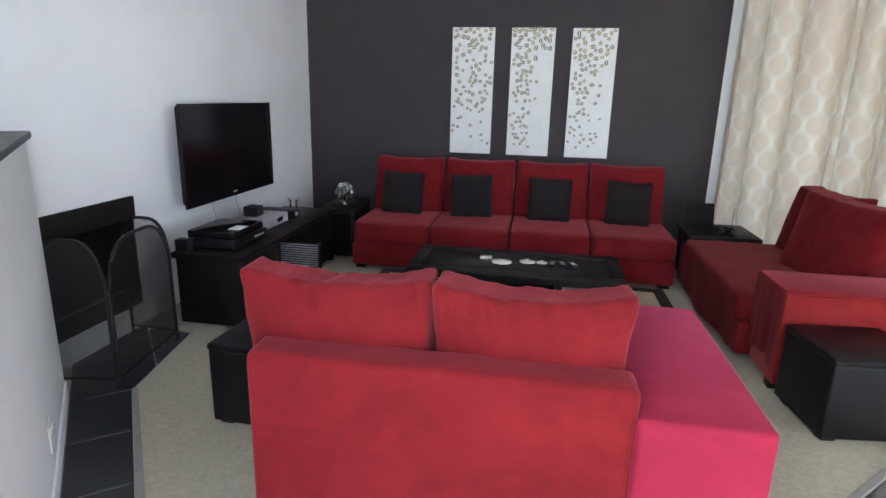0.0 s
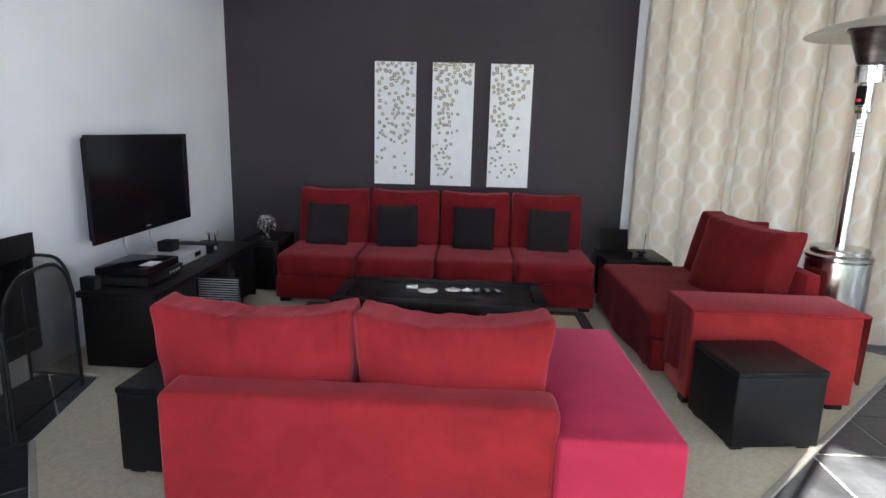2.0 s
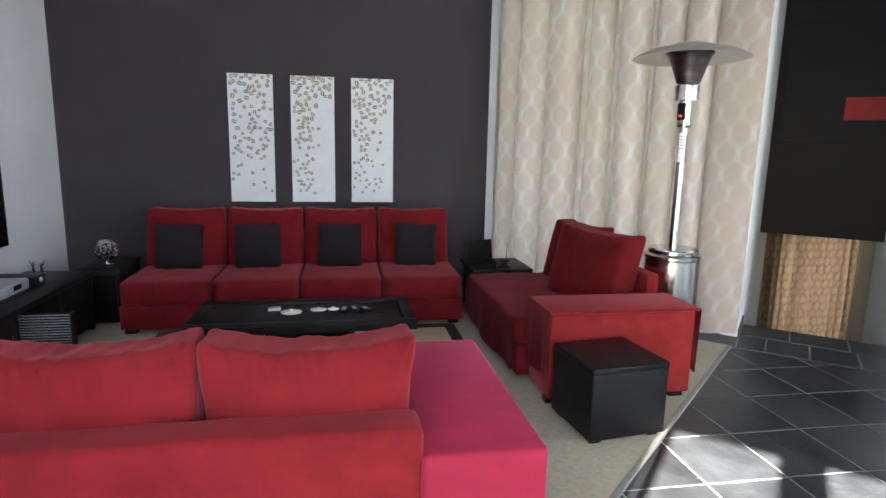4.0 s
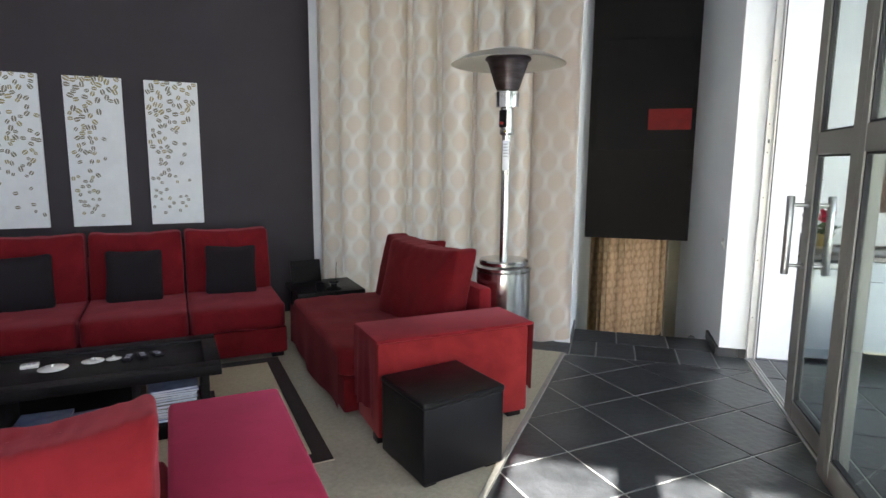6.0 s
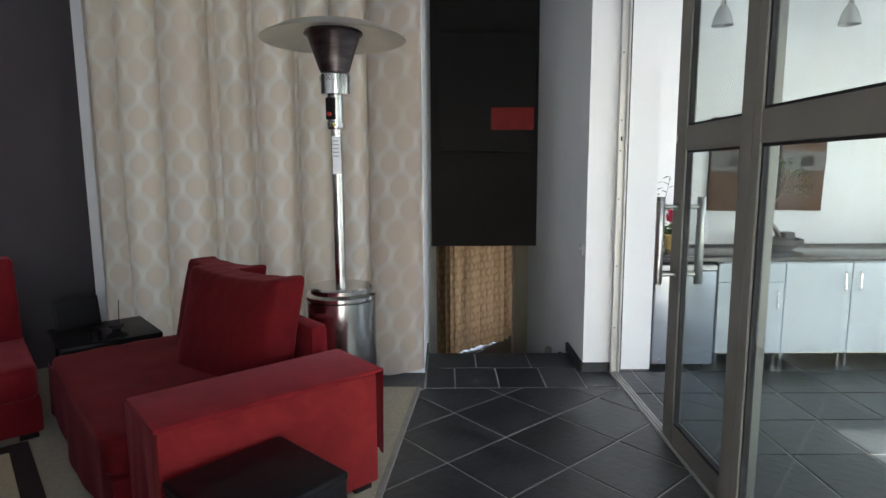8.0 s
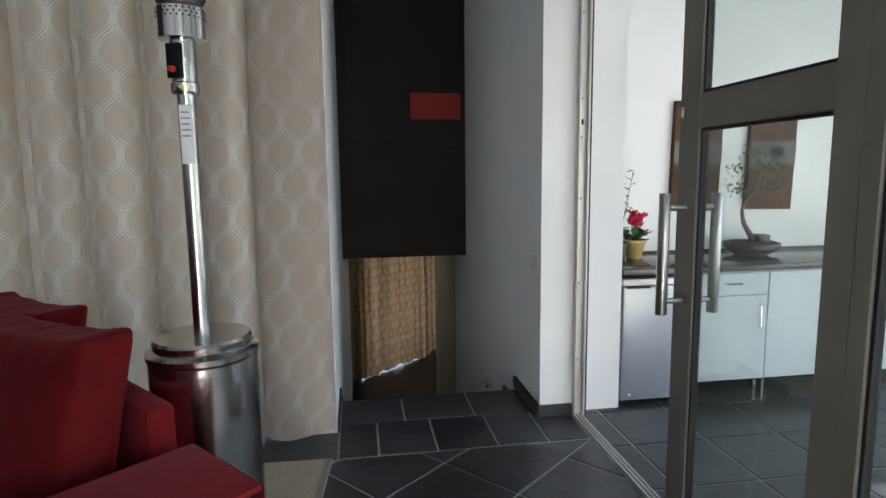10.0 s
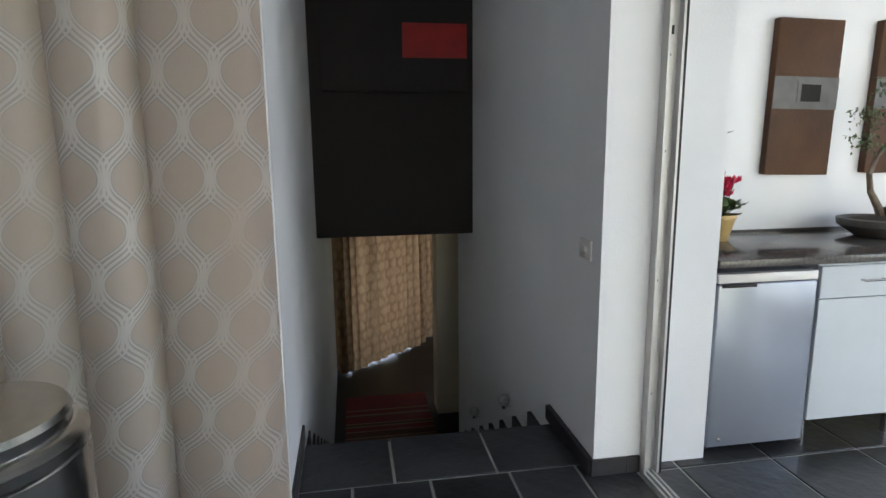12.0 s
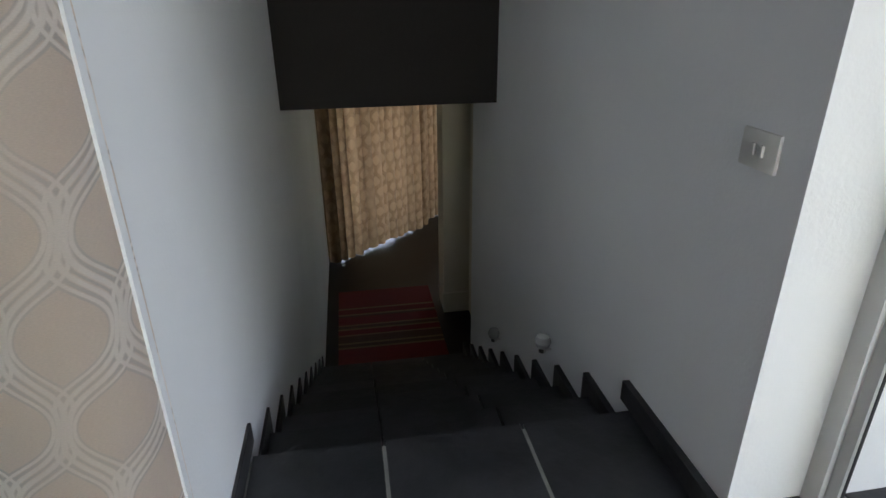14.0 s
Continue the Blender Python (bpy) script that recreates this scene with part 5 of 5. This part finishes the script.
bm = lathe(bmesh.new(), [(0.01, 2.478), (0.13, 2.472), (0.135, 2.462), (0.31, 2.425), (0.412, 2.375), (0.420, 2.368), (0.410, 2.366), (0.31, 2.415), (0.13, 2.455), (0.01, 2.460)], seg=56)
part("dome", bm, STEEL_DOME, heater, "wide satin steel reflector dome")


# ---- stair bulkhead painting, switch and foot lights ----
t = thing("canvas_picture", SKEW @ pose(0.49, BULK_Y, 1.85), "black canvas with a red rectangle, hung over the stairs", "picture")
part("canvas", one_box(-0.585, 0.558, -0.045, -0.002, 0, 1.36, bevel=0.003, segments=1), CANVAS_BLACK, t)
part("red_field", one_box(0.04, 0.545, -0.0475, -0.0452, 0.25, 0.508), CANVAS_RED, t, "red painted rectangle", smooth=None)

t = thing("light_switch", SKEW @ pose(STAIR_R, 6.188, 0.984), "cream two-lever light switch on the stair wall", "light switch")
part("plate", one_box(-0.010, -0.0005, -0.060, 0.060, -0.043, 0.043, bevel=0.003), SWITCH_WHITE, t)
for y in (-0.014, 0.012):
    part("lever", one_box(-0.017, -0.010, y - 0.007, y + 0.007, -0.012, 0.014, bevel=0.002), SWITCH_WHITE, t)

for u, z in ((7.335, -0.235), (8.26, -0.76)):
    t = thing("foot_light", SKEW @ pose(STAIR_R, u, z) @ Matrix.Scale(0.82, 4), "small round white glass foot light on the stair wall", "wall lamp", "stair foot lights")
    part("globe", lathe(bmesh.new(), [(0.012, -0.045), (0.036, -0.035), (0.048, 0.0), (0.036, 0.035), (0.012, 0.046)], seg=22), FROSTED, t, at=pose(-0.055, 0, 0))
    part("holder", lathe(bmesh.new(), [(0.010, -0.075), (0.024, -0.07), (0.020, -0.042)], seg=18), CHROME, t, at=pose(-0.055, 0, 0))
    part("bracket", tube(bmesh.new(), [(-0.0005, 0, -0.06), (-0.05, 0, -0.06)], 0.008, 10), CHROME, t)

# ---- runner rug at the foot of the stairs ----
rug = thing("rug", SKEW @ pose(0.455, 9.53, LOW), "red striped woven runner rug at the foot of the stairs", "rug")
y = 0.0
rng = random.Random(5)
for k, (d, m) in enumerate(((0.34, RUG_RED), (0.03, RUG_TAN), (0.05, RUG_BROWN), (0.03, RUG_TAN), (0.12, RUG_BROWN), (0.025, RUG_TAN), (0.09, RUG_RED), (0.03, RUG_TAN), (0.05, RUG_BROWN), (0.025, RUG_TAN), (0.16, RUG_RED), (0.03, RUG_BROWN), (0.03, RUG_TAN), (0.10, RUG_RED), (0.03, RUG_TAN), (0.40, RUG_RED))):
    part("stripe", one_box(-0.52, 0.52, y, y + d, 0, 0.008), m, rug, smooth=None)
    y += d

# dark chair back by the lower curtain
t = thing("chair", pose(9.72, 8.55, LOW, 0, 0, 20), "dark chair standing by the lower curtain", "chair")
part("seat", one_box(-0.02, 0.40, -0.2, 0.2, 0.42, 0.47, bevel=0.01), LEATHER, t)
part("backrest", one_box(-0.05, -0.015, -0.2, 0.2, 0.47, 0.90, bevel=0.012), LEATHER, t)
for x in (0.0, 0.37):
    for yy in (-0.17, 0.17):
        part("leg", one_box(x - 0.018, x + 0.018, yy - 0.018, yy + 0.018, 0, 0.42), BLACK_WOOD, t)

# ---- kitchenette ----
FRONT = 6.10
fridge = thing("bar_fridge", SKEW @ pose(1.672, FRONT, 0), "silver-grey bar fridge under the counter", "fridge")
part("cabinet", one_box(0, 0.497, 0.045, 0.60, 0.02, 0.86, bevel=0.006), FRIDGE, fridge)
part("door", one_box(0, 0.497, 0.0, 0.042, 0.035, 0.815, bevel=0.010, segments=3), FRIDGE, fridge)
part("top_trim", one_box(0, 0.497, 0.0, 0.042, 0.818, 0.86, bevel=0.006), SWITCH_WHITE, fridge, "pale top trim")
part("grip", one_box(0.02, 0.19, -0.004, 0.012, 0.798, 0.814, bevel=0.004), BLACK_PLASTIC, fridge)
part("badge", lathe(bmesh.new(), [(0.009, 0), (0.009, 0.003), (0.006, 0.004)], seg=14), CHROME, fridge, at=pose(0.06, -0.001, 0.075, 90, 0, 0))
for x in (0.04, 0.457):
    part("foot", lathe(bmesh.new(), [(0.016, 0), (0.016, 0.022)], x, 0.07, 12), RUBBER, fridge)


def handle_bar(parent, x, y, z0, z1, horizontal=False):
    if horizontal:
        pts = [(x - 0.055, y, z0), (x - 0.055, y - 0.022, z0), (x + 0.055, y - 0.022, z0), (x + 0.055, y, z0)]
    else:
        pts = [(x, y, z0), (x, y - 0.022, z0 + 0.008), (x, y - 0.022, z1 - 0.008), (x, y, z1)]
    part("handle", tube(bmesh.new(), pts, 0.0055, 10), STEEL, parent, "brushed steel pull handle")


def kitchen_unit(x0, w, drawer, side):
    t = thing("base_cabinet", SKEW @ pose(x0, FRONT, 0), "glossy white kitchen base unit on steel legs", "kitchen cabinet", "kitchenette base units")
    part("carcass", one_box(0.0, w, 0.022, 0.58, 0.125, 0.882), CABINET_WHITE, t, smooth=None)
    z1 = 0.874
    if drawer:
        d = part("drawer_front", one_box(0.002, w - 0.002, 0, 0.02, 0.725, z1, bevel=0.002, segments=1), CABINET_WHITE, t)
        handle_bar(d, w / 2, 0.0, 0.805, 0, True)
        z1 = 0.72
    d = part("door", one_box(0.002, w - 0.002, 0, 0.02, 0.13, z1, bevel=0.002, segments=1), CABINET_WHITE, t)
    handle_bar(d, w - 0.06 if side > 0 else 0.06, 0.0, z1 - 0.22, z1 - 0.07)
    for x in (0.03, w - 0.03):
        part("leg", lathe(bmesh.new(), [(0.018, 0.0), (0.018, 0.125)], x, 0.06, 16), STEEL, t)


kitchen_unit(2.182, 0.538, True, 1)
kitchen_unit(2.722, 0.535, False, 1)
kitchen_unit(3.259, 0.475, False, -1)
kitchen_unit(3.736, 0.475, False, 1)
kitchen_unit(4.213, 0.475, True, -1)
kitchen_unit(4.690, 0.475, False, 1)

t = thing("worktop", SKEW @ pose(1.652, FRONT - 0.03, 0.0), "polished dark grey stone worktop", "worktop")
bm = one_box(0, 3.54, 0, BACK - FRONT + 0.028, 0.892, 0.93, bevel=0.006)
part("slab", bm, GRANITE, t)
part("upstand", one_box(0, 3.54, BACK - FRONT + 0.017, BACK - FRONT + 0.0295, 0.93, 0.944), GRANITE, t)


def rust_panel(x, w):
    t = thing("wall_panel", SKEW @ pose(x, BACK, 1.255, 0, 1.2, 0), "rust-brown wall panel with a dark band and a square recess", "wall art", "rusty wall panels")
    part("board", one_box(0, w, -0.05, -0.002, 0, 0.825, bevel=0.004), RUST, t)
    part("band", one_box(0.0, w, -0.054, -0.0505, 0.355, 0.525), GREY_METAL, t, smooth=None)
    part("recess", one_box(w * 0.36, w * 0.72, -0.057, -0.0545, 0.39, 0.50), GREY_METAL, t, "square dark recess", smooth=None)
    part("niche", one_box(w * 0.42, w * 0.72, -0.0585, -0.0572, 0.395, 0.485), BLACK_WALL, t, smooth=None)


rust_panel(2.345, 0.392)
rust_panel(2.975, 0.392)

t = thing("bonsai", SKEW @ pose(2.87, 6.50, 0.93), "small bonsai tree with a bent trunk in a dark bowl", "bonsai")
part("bowl", lathe(bmesh.new(), [(0.10, 0), (0.12, 0.012), (0.19, 0.06), (0.195, 0.095), (0.175, 0.10), (0.165, 0.085)], seg=32), BOWL, t)
part("soil", lathe(bmesh.new(), [(0.165, 0.084), (0.10, 0.10), (0.02, 0.108)], seg=24), SOIL, t)
part("stone", cushion(0.10, 0.08, 0.07, 0.5, 3, 6, 0.01), BOWL, t, at=pose(0.06, -0.03, 0.12), smooth=60)
trunk = [(0.02, 0, 0.09), (-0.02, 0, 0.16), (-0.075, 0.0, 0.24), (-0.085, 0.01, 0.33), (-0.05, 0.01, 0.42), (0.005, 0.0, 0.50), (0.03, 0.0, 0.58), (0.02, 0.01, 0.68)]
bm = tube(bmesh.new(), trunk, [0.026, 0.020, 0.016, 0.014, 0.012, 0.010, 0.007, 0.004], 10)
limbs = [((-0.05, 0.01, 0.42), (-0.12, 0.02, 0.50)), ((0.0, 0, 0.49), (0.13, -0.02, 0.52)), ((0.03, 0, 0.56), (-0.09, 0.03, 0.63)), ((0.03, 0, 0.60), (0.13, 0.03, 0.66)), ((0.02, 0.01, 0.66), (-0.02, 0, 0.76))]
for a, b in limbs:
    mid = (Vector(a) + Vector(b)) / 2 + Vector((0, 0, 0.02))
    tube(bm, [a, mid, b], [0.006, 0.004, 0.002], 6)
part("trunk", bm, BARK, t)
bm = bmesh.new()
rng = random.Random(12)
for a, b in limbs:
    for _ in range(85):
        c = Vector(b) + Vector((rng.gauss(0, 0.05), rng.gauss(0, 0.045), rng.gauss(0, 0.028)))
        d = Euler((rng.uniform(0, 6), rng.uniform(0, 6), rng.uniform(0, 6))).to_matrix()
        s_ = rng.uniform(0.008, 0.016)
        vs = [bm.verts.new(c + d @ Vector(p)) for p in ((-s_, 0, 0), (0, -s_ * 0.5, 0.002), (s_, 0, 0), (0, s_ * 0.5, 0.002))]
        bm.faces.new(vs)
tagged(part("crown", bm, LEAF, t, "sparse small green leaves", smooth=None), kind="stuff")

t = thing("potted_cyclamen", SKEW @ pose(1.97, 6.56, 0.93) @ Matrix.Scale(0.88, 4), "crimson cyclamen in a yellow pot on the worktop", "potted plant")
part("pot", lathe(bmesh.new(), [(0.055, 0), (0.06, 0.01), (0.09, 0.13), (0.098, 0.135), (0.098, 0.155), (0.085, 0.155), (0.08, 0.13)], seg=28), TERRACOTTA, t)
part("soil", lathe(bmesh.new(), [(0.08, 0.128), (0.03, 0.135)], seg=20), SOIL, t)
rng = random.Random(21)
bm, bp = bmesh.new(), bmesh.new()
for k in range(26):
    a = rng.uniform(0, 2 * math.pi)
    r = rng.uniform(0.03, 0.12)
    c = Vector((r * math.cos(a), r * math.sin(a), rng.uniform(0.16, 0.24)))
    tube(bm, [(0, 0, 0.13), c], 0.0025, 5)
    d = Euler((rng.uniform(-0.7, 0.7), rng.uniform(-0.7, 0.7), a)).to_matrix()
    ring = [bm.verts.new(c + d @ Vector((0.038 * math.cos(x), 0.032 * math.sin(x), 0.008 * math.cos(2 * x)))) for x in [2 * math.pi * i / 9 for i in range(9)]]
    bm.faces.new(ring)
for k in range(17):
    a = rng.uniform(0, 2 * math.pi)
    r = rng.uniform(0.0, 0.085)
    c = Vector((r * math.cos(a), r * math.sin(a), rng.uniform(0.25, 0.36)))
    tube(bm, [(r * 0.3 * math.cos(a), r * 0.3 * math.sin(a), 0.14), c], 0.0025, 5)
    for j in range(5):
        b = 2 * math.pi * j / 5 + k
        o = Vector((math.cos(b), math.sin(b), 0))
        s_ = Vector((-math.sin(b), math.cos(b), 0))
        vs = [bp.verts.new(c + p) for p in (o * 0.006, o * 0.034 + s_ * 0.019 + Vector((0, 0, 0.020)), o * 0.04 + Vector((0, 0, 0.050)), o * 0.034 - s_ * 0.019 + Vector((0, 0, 0.018)))]
        bp.faces.new(vs)
tagged(part("foliage", bm, LEAF, t, "green heart-shaped leaves"), kind="stuff")
tagged(part("flower", bp, PETAL, t, "crimson upswept petals", smooth=None), kind="stuff")

t = thing("potted_plant", SKEW @ pose(1.815, 6.50, 0.93), "tall dark-leaved plant in a small black pot on the worktop", "potted plant")
part("pot", lathe(bmesh.new(), [(0.045, 0), (0.05, 0.008), (0.065, 0.11), (0.07, 0.115), (0.07, 0.128), (0.06, 0.128), (0.056, 0.108)], seg=24), BOWL, t)
part("soil", lathe(bmesh.new(), [(0.056, 0.106), (0.02, 0.112)], seg=16), SOIL, t)
rng = random.Random(33)
bm, bl = bmesh.new(), bmesh.new()
for k in range(5):
    a = 2 * math.pi * k / 5 + 0.4
    tip = Vector((0.10 * math.cos(a), 0.10 * math.sin(a), 0.40 + 0.06 * k))
    stem = [Vector((0.012 * math.cos(a), 0.012 * math.sin(a), 0.105)), Vector((0.03 * math.cos(a), 0.03 * math.sin(a), 0.26)), tip]
    tube(bm, stem, [0.004, 0.003, 0.002], 6)
    for j in range(9):
        f = 0.25 + 0.75 * j / 8
        c = stem[1].lerp(tip, f) if f > 0.4 else stem[0].lerp(stem[1], f + 0.4)
        b = a + rng.uniform(-2.2, 2.2)
        o = Vector((math.cos(b), math.sin(b), rng.uniform(-0.1, 0.7))).normalized()
        w = o.cross(Vector((0, 0, 1))).normalized()
        ln_ = rng.uniform(0.05, 0.085)
        vs = [bl.verts.new(c + p) for p in (Vector(), o * ln_ * 0.4 + w * ln_ * 0.17, o * ln_ - Vector((0, 0, 0.2 * ln_)), o * ln_ * 0.4 - w * ln_ * 0.17)]
        bl.faces.new(vs)
part("stem", bm, BARK, t)
tagged(part("foliage", bl, LEAF, t, "dark pointed leaves", smooth=None), kind="stuff")

t = thing("wall_socket", SKEW @ pose(4.14, BACK, 1.00), "white wall socket above the worktop", "socket")
part("plate", one_box(-0.06, 0.06, -0.01, -0.0005, -0.05, 0.05, bevel=0.003), SWITCH_WHITE, t)
for x in (-0.025, 0.02):
    part("switch", one_box(x - 0.008, x + 0.008, -0.014, -0.010, 0.008, 0.032), SWITCH_WHITE, t)

t = thing("power_cable", SKEW @ pose(4.13, BACK - 0.012, 0.93), "plug with a loose dark cable curled on the worktop", "cable")
part("plug", one_box(-0.045, -0.005, -0.045, -0.003, 0.045, 0.085, bevel=0.006), BLACK_PLASTIC, t)
coil = [Vector((-0.025, -0.045, 0.062)), Vector((-0.04, -0.08, 0.05)), Vector((-0.06, -0.11, 0.012))]
for k in range(22):
    a = k * 0.62
    coil.append(Vector((-0.10 + (0.07 + 0.012 * math.sin(k)) * math.cos(a), -0.15 + 0.05 * math.sin(a), 0.006 + 0.0012 * k)))
part("cord", tube(bmesh.new(), coil, 0.0042, 7), BLACK_PLASTIC, t)

for x, yy in ((2.28, 6.50), (3.325, 6.50)):
    t = thing("pendant_lamp", SKEW @ pose(x, yy, 2.80), "frosted glass bell pendant lamp over the worktop", "pendant lamp", "kitchenette pendants")
    part("shade", lathe(bmesh.new(), [(0.082, 0), (0.080, 0.02), (0.055, 0.11), (0.03, 0.15), (0.02, 0.16), (0.018, 0.155), (0.05, 0.108), (0.075, 0.02), (0.077, 0.0)], seg=28, cap=False), FROSTED, t)
    part("cap", lathe(bmesh.new(), [(0.02, 0.158), (0.024, 0.165), (0.02, 0.20), (0.008, 0.21)], seg=18), STEEL, t)
    part("cord", tube(bmesh.new(), [(0, 0, 0.208), (0, 0, TOP - 2.80)], 0.004, 8), STEEL, t)

# ---- floor tiles, piece by piece ----
JOINT = 0.012


def tile_piece(poly, z=0.0):
    if len(poly) < 3 or area(poly) < 0.004:
        return
    c = Vector((sum(p[0] for p in poly) / len(poly), sum(p[1] for p in poly) / len(poly)))
    bm = bmesh.new()
    clean = []
    for p in poly:
        if not clean or (Vector(p) - Vector(clean[-1])).length > 0.004:
            clean.append(p)
    if (Vector(clean[0]) - Vector(clean[-1])).length < 0.004:
        clean.pop()
    if len(clean) < 3:
        return
    prism(bm, [(p[0] - c.x, p[1] - c.y) for p in clean], -0.012, z + random.uniform(-0.0012, 0.0012), 0.003)
    part("tile", bm, SLATE, floor, smooth=None, at=pose(c.x, c.y, 0))


def inset_rect(a, b, c, d):
    h = JOINT / 2
    return [(a + h, c + h), (b - h, c + h), (b - h, d - h), (a + h, d - h)]


PITCH = 0.4755
diag_a, diag_b = to_skew((-0.035, 0.95)), to_skew((3.59, 4.44))
for i in range(-8, 10):
    for j in range(-7, 8):
        cell = inset_rect(i * PITCH, (i + 1) * PITCH, j * PITCH, (j + 1) * PITCH)
        poly = [to_skew((3.004 + x + 0.010 * y, 3.449 + y - 0.010 * x)) for x, y in cell]
        poly = clip(poly, (1.30, -1.0), (1.30, 6.0))
        if poly:
            poly = clip(poly, (-0.2, -1.0), (1.30, -1.0))
        if poly:
            poly = clip(poly, (2.0, 5.70 - JOINT), (-1.0, 5.70 - JOINT))
        if poly:
            poly = clip(poly, diag_b, diag_a)
        if poly:
            tile_piece(poly)
# rows square to the stairs
edges = (-0.62, -0.178, 0.05, 0.385, 0.74, 1.045, 1.30)
for a, b in zip(edges, edges[1:]):
    tile_piece(inset_rect(a, b, 5.70, 6.135))
for a, b in ((-0.178, 0.232), (0.232, 0.69), (0.69, 1.09)):
    tile_piece(inset_rect(a, b, 6.135, NOSE + 0.012 + JOINT / 2))
# kitchenette floor
columns = [1.362] + [1.50 + 0.455 * i for i in range(9)]
for a, b in zip(columns, columns[1:]):
    for j in range(14):
        c, d = 6.77 - 0.28 - (j + 1) * 0.46, 6.77 - 0.28 - j * 0.46
        if d < 0.1:
            continue
        tile_piece(inset_rect(a, min(b, 5.195), max(c, 0.06), min(d, 6.77)))
# hearth tiles between the low wall and the carpet
d_ = Vector((math.cos(radians(-50)), math.sin(radians(-50))))
n_ = Vector((-d_.y, d_.x))
o_ = Vector((-2.47, 2.556))
for i in range(-3, 5):
    for j in range(2):
        a0, a1, b0, b1 = 0.09 + 0.46 * i + 0.005, 0.09 + 0.46 * (i + 1) - 0.005, 0.46 * j + 0.016, 0.46 * (j + 1) + 0.008
        q = [tuple(o_ + d_ * a + n_ * b) for a, b in ((a0, b0), (a1, b0), (a1, b1), (a0, b1))]
        cuts = [((-1.04, 1.25), (-2.165, 2.69))]
        if i < 0:
            cuts = [((-2.165, 2.69), (-2.32, 3.50)), ((-2.30, 3.50), (-2.73, 3.53)), ((WEST + 0.003, 4.0), (WEST + 0.003, 1.0))]
        for a, b in cuts:
            if q:
                q = clip(q, a, b)
        if q:
            tile_piece([to_skew(p) for p in q])
